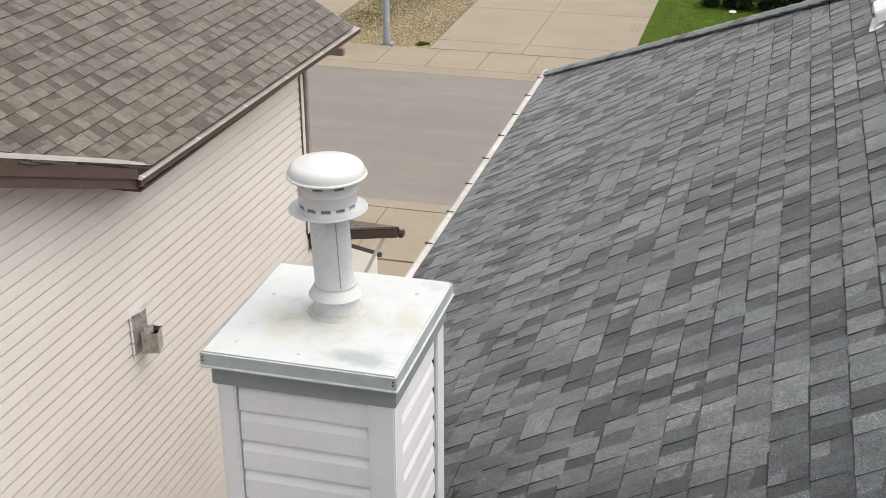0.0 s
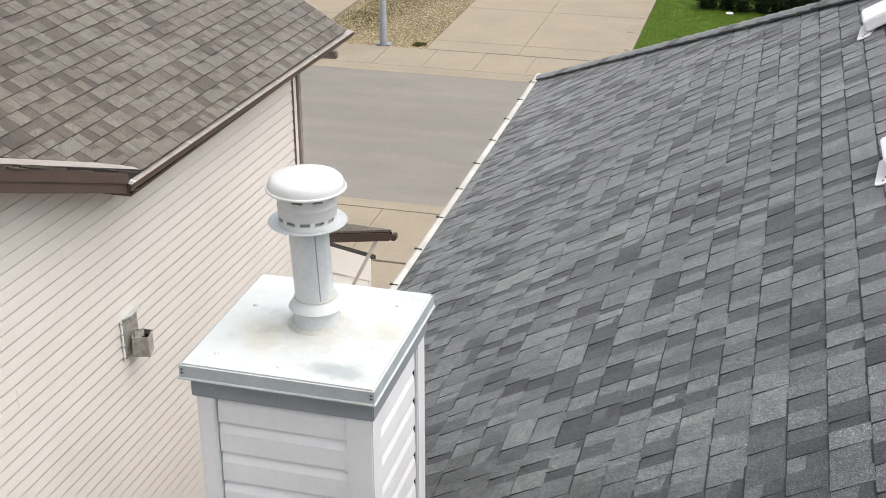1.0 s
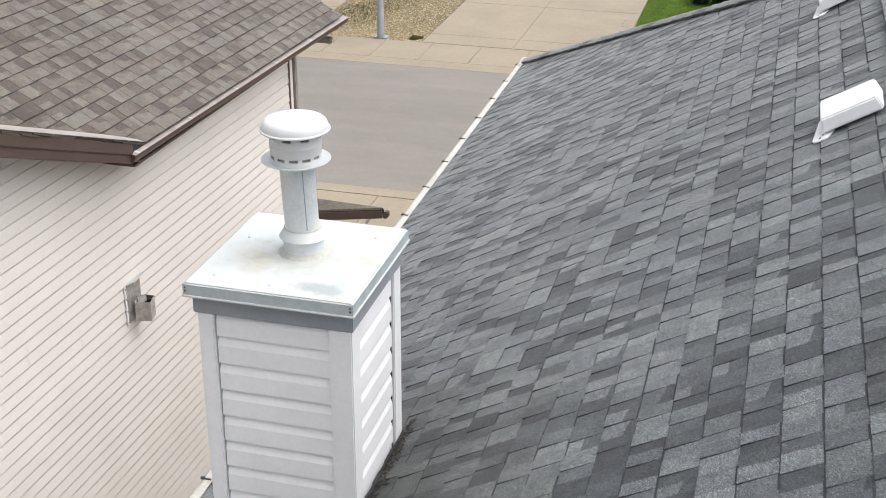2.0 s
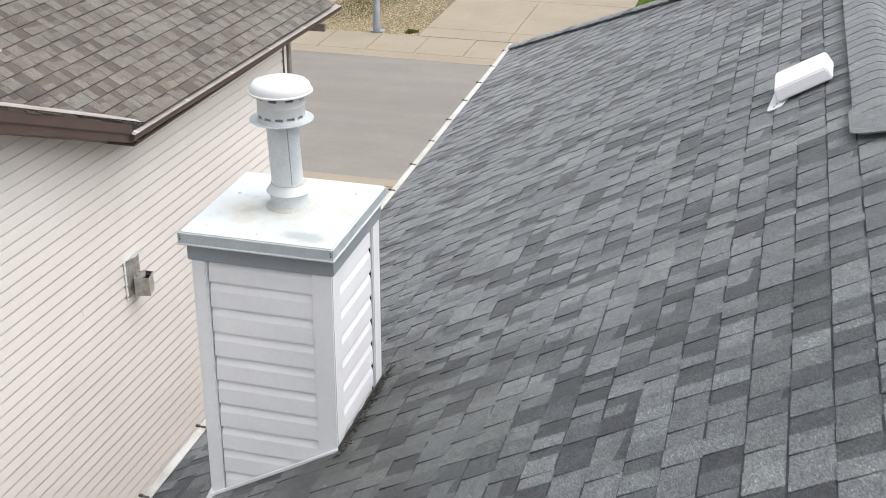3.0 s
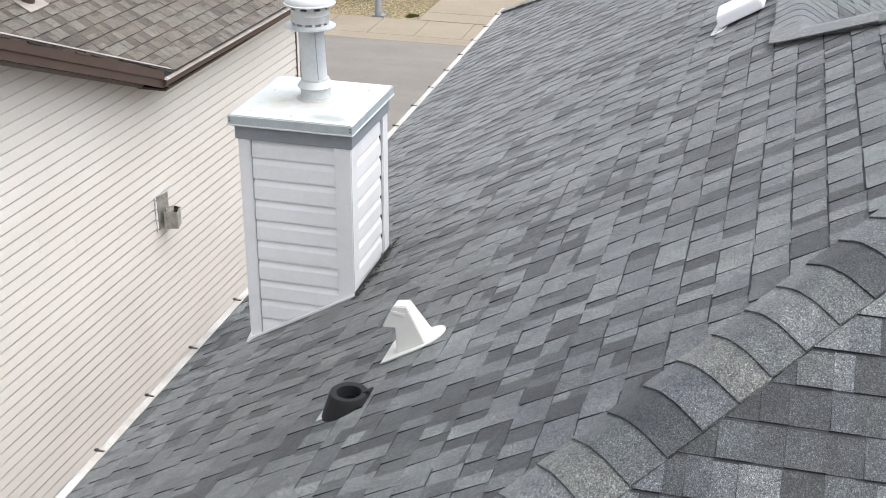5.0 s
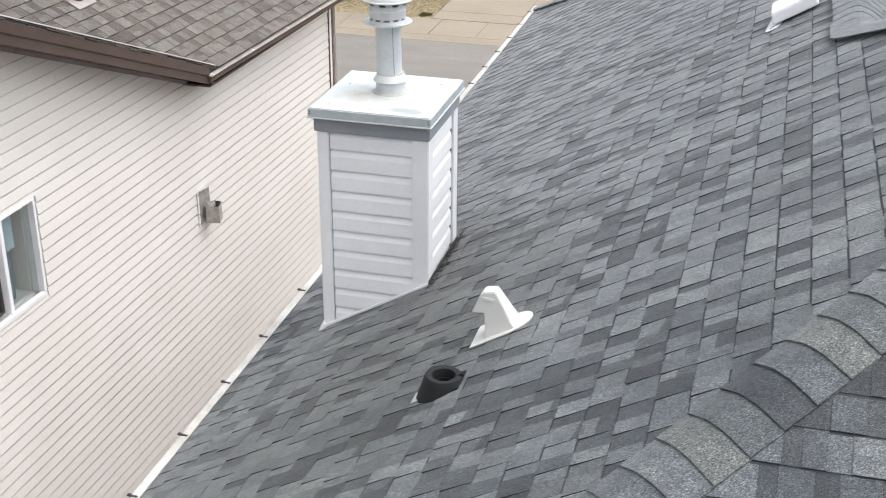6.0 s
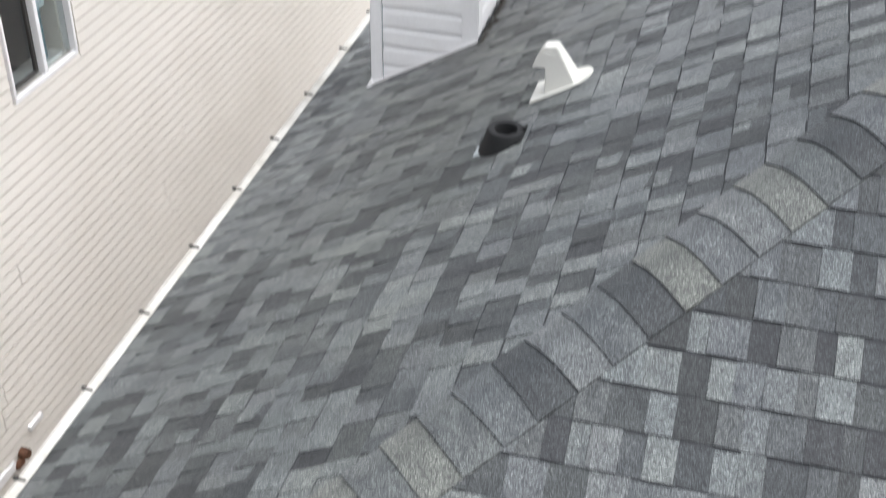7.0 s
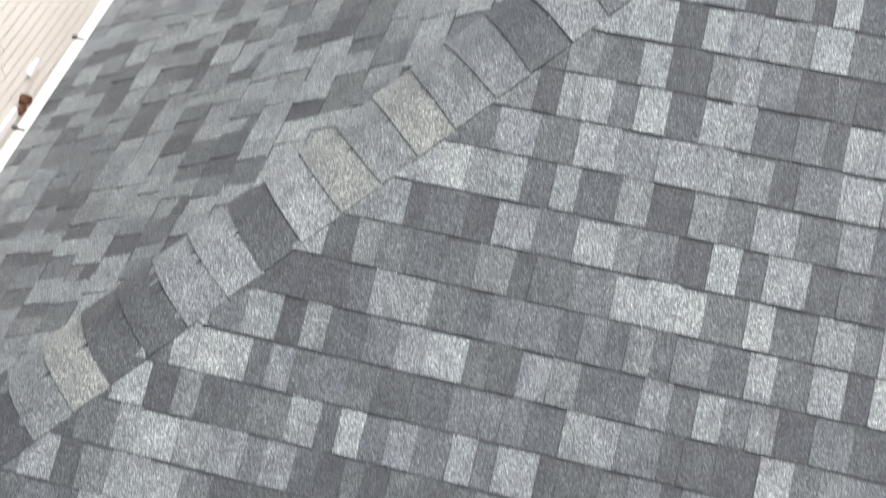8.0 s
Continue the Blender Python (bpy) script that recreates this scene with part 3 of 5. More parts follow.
for j in range(NY):
    bm.faces.new((top_rows[0][j], top_rows[0][j + 1], vs[0][j + 1], vs[0][j]))
    bm.faces.new((top_rows[NX][j], vs[NX][j], vs[NX][j + 1], top_rows[NX][j + 1]))
part("ridge_end", bm, "cap_grey", roof, smooth=True)

# ---------------------------------------------------------------- the chimney
CX0, CX1, CY0, CY1 = -1.662, -1.032, 3.405, 4.035
CAPX0, CAPX1, CAPY0, CAPY1, CTOP = -1.692, -1.002, 3.352, 4.082, 7.134
chimney = thing("chimney", ((CX0 + CX1) / 2, (CY0 + CY1) / 2, za(CX1)), "white vinyl-sided chimney with a pale metal cap on the roof", "chimney")
low = za(CX0) - 0.1
part("core", box(CX0 + 0.02, CX1 - 0.02, CY0 + 0.02, CY1 - 0.02, low, 7.06), "vinyl", chimney)
lap = [(0.0, 0.0), (0.0155, 0.0), (0.0165, 0.006), (0.0145, 0.078), (0.011, 0.09), (0.004, 0.112), (0.0025, 0.1225), (0.0, 0.1225)]
step = 0.1225
top = 6.99
for i in range(12):
    z = 6.886 - step * i
    if z + step < low:
        break
    sides = []
    hz = min(1.0, (top - z) / step)
    for (ax, ay), (bx, by), out in (((CX0 + 0.071, CY0), (CX1 - 0.06, CY0), (0, -1)), ((CX1, CY0 + 0.06), (CX1, CY1 - 0.1), (1, 0)), ((CX0 + 0.06, CY1), (CX1 - 0.06, CY1), (0, 1)), ((CX0, CY0 + 0.06), (CX0, CY1 - 0.06), (-1, 0))):
        if out == (1, 0) and z + step < za(CX1) - 0.02:
            continue
        inset = 0.017
        pts = [(ax + out[0] * (o - inset), ay + out[1] * (o - inset), z + hh * hz) for o, hh in lap]
        part("siding_plank", prism(pts, (bx - ax, by - ay, 0)), "vinyl", chimney)
for x0, x1 in ((CX0, CX0 + 0.064), (CX1 - 0.088, CX1)):
    for y0, y1 in ((CY0, CY0 + 0.088), (CY1 - 0.088, CY1)):
        part("corner_post", box(x0 - (0.003 if x0 == CX0 else 0), x1 + (0.008 if x1 == CX1 else 0), y0 - (0.008 if y0 == CY0 else 0), y1 + (0.008 if y1 == CY1 else 0), low, 7.0, 0.005), "vinyl", chimney)
# Strips fill the gaps beside the posts; their tone stands in for shade.
part("siding_gap", box(CX1 - 0.03, CX1 - 0.006, CY1 - 0.0995, CY1 - 0.0885, low, 6.98), "dark", chimney)
part("siding_gap", box(CX0 + 0.0645, CX0 + 0.0705, CY0 + 0.009, CY0 + 0.03, low, 6.98), "skirt", chimney)
bm = box(CX0 - 0.016, CX1 + 0.016, CY0 - 0.016, CY1 + 0.016, 6.988, 7.085, 0.004)
part("trim_band", bm, "band", chimney, "blue-grey band under the cap")
bm = box(CAPX0, CAPX1, CAPY0, CAPY1, CTOP - 0.048, CTOP, 0.006)
pan = part("cap_pan", bm, "capmetal", chimney, "chalky white sheet-metal cap")
# folded skirt and its turned-out hem
bm = bmesh.new()
e, t = 0.0025, 0.0018
for x0, x1, y0, y1 in ((CAPX0 - e, CAPX1 + e, CAPY0 - e, CAPY0 - e + t), (CAPX0 - e, CAPX1 + e, CAPY1 + e - t, CAPY1 + e), (CAPX0 - e, CAPX0 - e + t, CAPY0, CAPY1), (CAPX1 + e - t, CAPX1 + e, CAPY0, CAPY1)):
    box(x0, x1, y0, y1, CTOP - 0.052, CTOP - 0.005, 0, bm)
part("skirt", bm, "skirt", pan, "grey galvanised skirt")
bm = box(CAPX0 - 0.008, CAPX1 + 0.008, CAPY0 - 0.008, CAPY1 + 0.008, CTOP - 0.058, CTOP - 0.050, 0.002)
part("hem", bm, "capmetal", pan)
for x, y in ((-1.6, 3.45), (-1.61, 3.82), (-1.36, 3.42), (-1.1, 3.95)):
    part("screw", lathe([(0.009, 0), (0.009, 0.003), (0.005, 0.007)], (x, y, CTOP - 0.001), 12), "galv", pan)
for x in (-1.684, -1.01):
    for z in (CTOP - 0.018, CTOP - 0.032):
        part("rivet", lathe([(0.004, 0), (0.003, 0.002)], (x, CAPY0 - 0.0035, z), 10, pose(0, 0, 0, 90)), "clip", pan)
# flashing along the foot
pts = [(CX0 - 0.012, CY0 - 0.02, za(CX0) + 0.005), (CX1 + 0.012, CY0 - 0.02, za(CX1) + 0.005), (CX1 + 0.012, CY0 - 0.02, za(CX1) + 0.02), (CX0 - 0.012, CY0 - 0.02, za(CX0) + 0.02)]
part("flashing", prism(pts, (0, 0.012, 0)), "vinyl", chimney)
# Uphill strip takes the shade colour in place of the shadow along that foot.
pts = [(CX1 + 0.012, CY0 - 0.02, za(CX1) + 0.0), (CX1 + 0.022, CY0 - 0.02, za(CX1) + 0.0), (CX1 + 0.012, CY0 - 0.02, za(CX1) + 0.035)]
part("flashing", prism(pts, (0, CY1 - CY0 + 0.03, 0)), "shade", chimney, "uphill foot flashing, coloured dark for the shade there")
pts = [(CX0 - 0.004, CY0 - 0.012, za(CX0) + 0.05), (CX0 - 0.032, CY0 - 0.024, za(CX0 - 0.032) + 0.008), (CX0 + 0.02, CY0 - 0.024, za(CX0) + 0.01)]
part("flashing", prism(pts, (0, 0.012, 0.004)), "vinyl", chimney)

# flue pipe and its cowl
FX, FY = -1.345, 3.755
HX, HY, HZ = FX - 0.006, FY - 0.026, CTOP + 0.022      # the pipe leans a little
flue = thing("flue_pipe", (FX, FY, CTOP), "galvanised flue pipe with a round white cowl on the chimney cap", "flue pipe")
part("collar", lathe([(0.0, 0), (0.088, 0), (0.086, 0.006), (0.083, 0.012), (0.083, 0.085), (0.0, 0.085)], (FX, FY, CTOP)), "galv", flue, smooth=True)
part("sealant", lathe([(0.0, 0), (0.107, 0), (0.098, 0.005), (0.085, 0.013), (0.0, 0.013)], (FX, FY, CTOP + 0.0005)), "caulk", flue, smooth=True)
part("storm_collar", lathe([(0.0, 0.066), (0.096, 0.068), (0.099, 0.072), (0.076, 0.108), (0.071, 0.112), (0, 0.112)], (FX, FY, CTOP)), "capmetal", flue, "chalky white storm collar", smooth=True)
bm = lathe([(0.072, 0.106), (0.078, 0.109), (0.076, 0.114), (0.07, 0.119)], (FX, FY, CTOP))
part("sealant", bm, "caulk", flue, smooth=True)
lean = Matrix.Identity(4)
lean[0][2], lean[1][2] = (HX - FX) / 0.385, (HY - FY) / 0.385
lean = Matrix.Translation((FX, FY, CTOP + 0.01)) @ lean
pipe = part("pipe", moved(lathe([(0.0, 0.0), (0.0695, 0.0), (0.0695, 0.4), (0.0, 0.4)]), lean), "galv", flue, smooth=True)
a = radians(-52)
bm = box(-0.002, 0.002, -0.0015, 0.0015, 0.11, 0.38)
part("seam", moved(bm, lean @ pose(0.0695 * math.cos(a), 0.0695 * math.sin(a), 0, 0, 0, 30)), "band", pipe, "dark lapped seam")
cowl = part("cowl_plate", lathe([(0.0, 0.374), (0.072, 0.374), (0.128, 0.382), (0.137, 0.387), (0.1375, 0.39), (0.128, 0.387), (0.1, 0.382), (0.0, 0.382)], (HX, HY, HZ)), "galv", flue, smooth=True)
drum = part("drum", lathe([(0.0, 0.415), (0.1, 0.415), (0.102, 0.419), (0.102, 0.452), (0.104, 0.456), (0.102, 0.46), (0.104, 0.486), (0.0, 0.486)], (HX, HY, HZ)), "white", flue, "white cowl drum", smooth=True)
part("core", lathe([(0.0, 0.38), (0.088, 0.38), (0.088, 0.45), (0.0, 0.45)], (HX, HY, HZ)), "liner", flue)
part("throat", lathe([(0.0, 0.487), (0.09, 0.487), (0.09, 0.52), (0.0, 0.52)], (HX, HY, HZ)), "slot", flue)
for i in range(12):
    a = 2 * math.pi * i / 12
    bm = box(-0.009, 0.009, -0.0015, 0.0015, 0.383, 0.42)
    part("slot_bar", moved(bm, Matrix.Translation((HX + 0.098 * math.cos(a), HY + 0.098 * math.sin(a), HZ)) @ pose(0, 0, 0, 0, 0, math.degrees(a) + 90)), "white", drum)
bm = lathe([(0.096, 0.383), (0.101, 0.383), (0.101, 0.402), (0.096, 0.402)], (HX, HY, HZ))
part("slot_ring", bm, "white", drum, smooth=True)
for i in range(9):
    a = 2 * math.pi * (i + 0.3) / 9
    bm = box(-0.019, 0.019, -0.0015, 0.0015, 0.485, 0.53)
    part("strut", moved(bm, Matrix.Translation((HX + 0.102 * math.cos(a), HY + 0.102 * math.sin(a), HZ)) @ pose(0, 0, 0, 0, 0, math.degrees(a) + 90)), "white", drum)
part("cowl_cap", lathe([(0.0, 0.512), (0.128, 0.507), (0.137, 0.508), (0.139, 0.511), (0.1385, 0.515), (0.133, 0.518), (0.131, 0.528), (0.126, 0.541), (0.116, 0.551), (0.1, 0.557), (0.092, 0.558), (0.088, 0.561), (0.05, 0.564), (0.0, 0.565)], (HX, HY, HZ), 56), "white", flue, "domed white metal cap", smooth=True)

# ---------------------------------------------------------------- vents on the slope
gx, gy = -0.36, 2.3
vent = thing("roof_exhaust_vent", (gx, gy, za(gx)), "off-white plastic gooseneck exhaust vent on the shingles", "roof vent")
bm = bmesh.new()
outline = [(-0.145, -0.1), (0.05, -0.1)] + [(0.05 + 0.12 * math.sin(math.pi * i / 12), -0.1 * math.cos(math.pi * i / 12)) for i in range(1, 12)] + [(0.05, 0.1), (-0.145, 0.115)]
prism([(x, y, 0.006) for x, y in outline], (0, 0, 0.006), bm)
part("flange", moved(bm, frame_of((gx, gy, za(gx)), (1, 0, P), (0, 1, 0))), "plastic", vent)
rows = [(0.082, 0.03, 0.074), (-0.028, 0.206, 0.036), (-0.086, 0.198, 0.036), (-0.106, 0.168, 0.042), (-0.138, 0.094, 0.048), (-0.076, 0.1, 0.051), (-0.071, 0.05, 0.055), (-0.066, -0.05, 0.066)]
bm = bmesh.new()
n = len(rows)
L = [bm.verts.new((gx + x, gy - w, za(gx) + z)) for x, z, w in rows]
R = [bm.verts.new((gx + x, gy + w, za(gx) + z)) for x, z, w in rows]
bm.faces.new(L)
bm.faces.new(R[::-1])
for i in range(n):
    j = (i + 1) % n
    bm.faces.new((L[i], R[i], R[j], L[j]))
bmesh.ops.recalc_face_normals(bm, faces=bm.faces)
bmesh.ops.bevel(bm, geom=[e for e in bm.edges], offset=0.0035, segments=2, affect="EDGES")
part("hood", bm, "plastic", vent, smooth=True)
label_plate = box(-0.03, 0.03, -0.0022, 0.0022, -0.008, 0.008, 0.002)
part("raised_pad", moved(label_plate, Matrix.Translation((gx - 0.062, gy - 0.0425, za(gx) + 0.17)) @ pose(0, 0, 0, -12, 8, 0)), "plastic", vent)
# Dark plate under the lip stands in for the shade inside the hood.
part("opening_shade", box(gx - 0.128, gx - 0.078, gy - 0.036, gy + 0.036, za(gx) + 0.0925, za(gx) + 0.0962), "dark", vent)

bx, by = -0.53, 1.88
boot = thing("pipe_boot", (bx, by, za(bx)), "black rubber plumbing vent boot on the shingles", "roof vent")
bm = box(-0.06, 0.1, -0.08, 0.085, 0.0, 0.0105, 0.003)
part("base_plate", moved(bm, frame_of((bx, by, za(bx)), (1, 0, P), (0, 1, 0))), "rubber", boot)
bm = lathe([(0.128, -0.08), (0.118, -0.04), (0.094, 0.035), (0.085, 0.062), (0.08, 0.07), (0.07, 0.071), (0.054, 0.068), (0.051, 0.058), (0.051, -0.04), (0.0, -0.04)], (bx, by, za(bx)), 32)
part("cone", bm, "rubber", boot, smooth=True)
part("pipe_end", lathe([(0.041, -0.05), (0.041, 0.03), (0.038, 0.03), (0.038, -0.015)], (bx, by, za(bx)), 24), "rubber", boot)
part("lug", moved(box(0.08, 0.115, 0.005, 0.025, 0.012, 0.03, 0.004), frame_of((bx, by, za(bx)), (1, 0, P), (0, 1, 0))), "rubber", boot)
bm = box(-0.15, -0.105, -0.06, 0.03, 0.006, 0.0115)
part("flashing", moved(bm, frame_of((bx, by, za(bx)), (1, 0, P), (0, 1, 0))), "skirt", boot, "grey flashing edge")

def box_vent(x, y):
    ob = thing("box_vent", (x, y, za(x)), "white plastic box vent on the roof slope", "roof vent", "box vents on the long slope")
    m = frame_of((x, y, za(x)), (1, 0, P), (0, 1, 0))
    s = 1 / SL
    bm = bmesh.new()
    outline = [(-0.226, -0.15), (-0.222, -0.17), (-0.2, -0.182), (-0.148, -0.18), (-0.11, -0.1), (-0.11, 0.12), (-0.19, 0.12)]
    prism([(a, b, 0.008) for a, b in outline], (0, 0, 0.006), bm)
    part("flange", moved(bm, m), "vinyl", ob)
    hood = bmesh.new()
    lo = [hood.verts.new(p) for p in ((-0.162, -0.14, 0.026), (0.155, -0.14, 0.026), (0.158, 0.18, 0.012), (-0.162, 0.18, 0.012))]
    hi = [hood.verts.new(p) for p in ((-0.15, -0.128, 0.098), (0.142, -0.128, 0.098), (0.146, 0.165, 0.104), (-0.15, 0.165, 0.104))]
    hood.faces.new(lo[::-1])
    hood.faces.new(hi)
    for i in range(4):
        j = (i + 1) % 4
        hood.faces.new((lo[i], lo[j], hi[j], hi[i]))
    bmesh.ops.recalc_face_normals(hood, faces=hood.faces)
    bmesh.ops.bevel(hood, geom=hood.edges[:], offset=0.008, segments=2, affect="EDGES")
    part("hood", moved(hood, m), "vinyl", ob, smooth=True)
    # Dark block under the hood stands in for its shaded inside.
    part("opening_shade", moved(box(-0.12, 0.13, -0.09, 0.1, 0.012, 0.045), m), "dark", ob)
    for a, b in ((-0.185, -0.15), (-0.17, -0.12)):
        part("screw", moved(lathe([(0.006, 0.013), (0.006, 0.016), (0.003, 0.018)], (a, b, 0), 10), m), "clip", ob)
    return ob


first = box_vent(0.86, 5.855)
copy_thing(first, Matrix.Translation((0.86, 8.445, za(0.86))))

# ---------------------------------------------------------------- the neighbour's house
WX = -5.02
# the cream house stands turned a little against the other one: wall line through (-4.95, 8.4)
SKEW = Matrix.Translation((-4.95, 8.4, 0)) @ pose(0, 0, 0, 0, 0, -1.72) @ Matrix.Translation((5.02, -8.4, 0))
home = thing("house", (-8.5, 6.0, GROUND), "cream-sided two-storey house with a brown shingle roof", "house")
NP, NE, NZ = 0.585, -4.655, 5.685       # slope of its long roof, edge of the shingles, height there
GP = 0.395                             # slope of the gable over the side wall
GY = 8.42                              # where the gable's rake meets the gutter
RIDGE_Y = 1.2
FRONT = 12.3
CY = 0.111
WIN = (4.655, 5.605, 4.425, 5.33)
MY = 5.14                              # the window's mullion


def rake_z(y):
    return 5.62 + GP * (GY - abs(y - RIDGE_Y) - RIDGE_Y)


wall = part("wall", box(WX - 0.3, WX - 0.012, -6.0, FRONT - 0.02, GROUND, WIN[2]), "cream", home, "cream vinyl lap siding wall", turn=SKEW)
part("wall", box(WX - 0.3, WX - 0.012, -6.0, WIN[0], WIN[2], WIN[3]), "cream", home, turn=SKEW)
part("wall", box(WX - 0.3, WX - 0.012, WIN[1], FRONT - 0.02, WIN[2], WIN[3]), "cream", home, turn=SKEW)
part("wall", prism([(WX - 0.012, -6.0, WIN[3]), (WX - 0.012, FRONT - 0.02, WIN[3]), (WX - 0.012, FRONT - 0.02, 5.55), (WX - 0.012, 8.5, 5.55), (WX - 0.012, RIDGE_Y, rake_z(RIDGE_Y) - 0.15), (WX - 0.012, -6.0, 5.55)], (-0.29, 0, 0)), "cream", home, turn=SKEW)
part("wall", box(WX - 8, WX - 0.31, FRONT - 0.3, FRONT - 0.03, GROUND, 5.55), "cream", home, turn=SKEW)

rnd = random.Random(5)
plank = [(-0.012, 0.0), (0.0195, 0.0), (0.0205, 0.004), (0.0095, CY - 0.018), (0.0, CY - 0.0125), (0.0, CY), (-0.012, CY)]
z, k, seams = 0.048 - 4 * CY, 0, []
while z < 8.3:
    y1 = FRONT - 0.1 if z < 5.55 else GY + 0.05 - (z - 5.50) / GP
    if z < 3.07:
        y1 = min(14.45, FRONT + (3.17 - z) / 0.56)
    y0 = -6.0 if z < 5.55 else 2 * RIDGE_Y - y1
    if k % 2 == 0:
        seams = [s for s in (rnd.uniform(1.5, 4.3), rnd.uniform(6.0, 11.5))]
    cuts = [y0] + [s for s in seams if y0 + 0.3 < s < y1 - 0.3] + [y1]
    spans = list(zip(cuts, cuts[1:]))
    if z + CY > WIN[2] - 0.03 and z < WIN[3] + 0.03:
        # cut courses under and over the window
        for lo, hi in ((z, WIN[2]), (WIN[3], z + CY)):
            if 0.012 < hi - lo < CY:
                part("siding_plank", prism([(WX + o, WIN[0] - 0.028, lo + hh * (hi - lo - 0.002) / CY) for o, hh in plank], (0, WIN[1] - WIN[0] + 0.056, 0)), "cream", wall, turn=SKEW)
        spans = [(y0, WIN[0] - 0.03), (WIN[1] + 0.03, cuts[-2] if cuts[-2] > 6 else y1)] + ([(cuts[-2], y1)] if cuts[-2] > 6 else [])
    for i, (a, b) in enumerate(spans):
        proud = 0.0012 * (i % 2)
        part("siding_plank", prism([(WX + o + (proud if o > 0 else 0), a, z + hh) for o, hh in plank], (0, b - a - 0.0028, 0)), "cream", wall, turn=SKEW)
    z += CY
    k += 1

# corner boards
part("corner_board", box(WX - 0.05, WX + 0.022, FRONT - 0.1, FRONT + 0.0, 3.4, 5.6, 0.004), "cream", home, turn=SKEW)
part("downspout", box(WX - 0.02, WX + 0.045, FRONT + 0.01, FRONT + 0.085, 3.4, 5.55, 0.008), "taupe", home, turn=SKEW)
part("corner_strip", box(WX + 0.0225, WX + 0.027, FRONT - 0.112, FRONT - 0.085, 3.4, 5.6), "brown", home, turn=SKEW)

# window
w = (WX, *WIN)
win = part("window", prism([(WX - 0.02, WIN[0], WIN[2]), (WX - 0.02, WIN[1], WIN[2]), (WX - 0.02, WIN[1], WIN[2] + 0.04), (WX - 0.02, WIN[0], WIN[2] + 0.04)], (0.045, 0, 0), bevel=0.004), "vinyl", home, "white-framed sliding window", turn=SKEW)
for y0, y1, z0, z1 in ((WIN[0], WIN[1], WIN[3] - 0.028, WIN[3]), (WIN[0], WIN[0] + 0.028, WIN[2] + 0.041, WIN[3] - 0.029), (WIN[1] - 0.028, WIN[1], WIN[2] + 0.041, WIN[3] - 0.029)):
    part("window_frame", box(WX - 0.1, WX + 0.025, y0, y1, z0, z1, 0.004), "vinyl", win, turn=SKEW)
part("mullion", box(WX - 0.06, WX + 0.012, MY - 0.024, MY + 0.022, WIN[2] + 0.041, WIN[3] - 0.03, 0.004), "vinyl", win, turn=SKEW)
part("sash", box(WX - 0.075, WX - 0.045, MY - 0.066, MY - 0.028, WIN[2] + 0.06, WIN[3] - 0.06, 0.004), "clip", win, "grey sliding sash edge", turn=SKEW)
part("sash", box(WX - 0.075, WX - 0.045, WIN[0] + 0.052, MY - 0.067, WIN[2] + 0.053, WIN[2] + 0.09, 0.004), "clip", win, "grey sliding sash edge", turn=SKEW)
for y0, y1, x in ((WIN[0] + 0.052, MY - 0.03, WX - 0.06), (MY + 0.028, WIN[1] - 0.04, WX - 0.03)):
    pane = part("pane", box(x - 0.002, x + 0.002, y0, y1, WIN[2] + 0.052, WIN[3] - 0.04), "glass", win, turn=SKEW)
    pane.visible_shadow = False
part("jamb", box(WX - 0.28, WX - 0.105, WIN[1] - 0.04, WIN[1], WIN[2], WIN[3]), "cream", win, turn=SKEW)
part("sill", box(WX - 0.28, WX - 0.105, WIN[0], WIN[1], WIN[2], WIN[2] + 0.03), "white", win, turn=SKEW)
blind = thing("roller_blind", (WX - 0.12, 5.35, 4.95), "pale blue blind half drawn behind the window", "blind")
part("cloth", box(WX - 0.115, WX - 0.11, MY + 0.03, WIN[1] - 0.17, 4.93, WIN[3] - 0.02), "curtain", blind, turn=SKEW)
# Teal sheet added behind the lower pane to give it its dark teal tone.
part("side_cloth", box(WX - 0.135, WX - 0.13, MY + 0.06, WIN[1] - 0.22, WIN[2] + 0.05, 4.95), "teal_sheet", blind, turn=SKEW)
# Room walls coloured near-black in place of an unlit interior.
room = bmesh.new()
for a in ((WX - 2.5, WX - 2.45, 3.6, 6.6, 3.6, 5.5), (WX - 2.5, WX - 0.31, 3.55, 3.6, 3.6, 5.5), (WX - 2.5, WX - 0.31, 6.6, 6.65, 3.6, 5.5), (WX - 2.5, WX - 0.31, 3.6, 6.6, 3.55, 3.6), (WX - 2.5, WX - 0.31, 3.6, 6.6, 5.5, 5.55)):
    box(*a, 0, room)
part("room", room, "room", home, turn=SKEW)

# long roof, running a little off square with the wall
RU, RV = Vector((0.02, 1.0, -0.013)).normalized(), Vector((-1.0, 0.02, NP)).normalized()
mr = frame_of((NE, GY, NZ), RU, RV)
RL = math.sqrt(1 + NP * NP)
END = 4.72
slab = prism([mr @ Vector(p) for p in ((0, 0, -0.012), (END, 0, -0.012), (END, 5.6, -0.012), (-6.9, 5.6, -0.012))], mr.to_3x3() @ Vector((0, 0, -0.12)))
brown_roof = part("roof", slab, "felt", home, "weathered brown laminated shingle roof")


def brown_limits(u, v):
    # beyond the valley, inside the far rake
    return [(-1, -(NP / GP) / RL, 0.07), (1, 0, END + 0.02)]


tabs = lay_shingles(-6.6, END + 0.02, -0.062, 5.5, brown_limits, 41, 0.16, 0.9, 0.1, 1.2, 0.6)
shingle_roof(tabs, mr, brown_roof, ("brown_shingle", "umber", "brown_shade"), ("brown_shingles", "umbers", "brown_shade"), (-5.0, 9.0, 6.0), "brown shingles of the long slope")

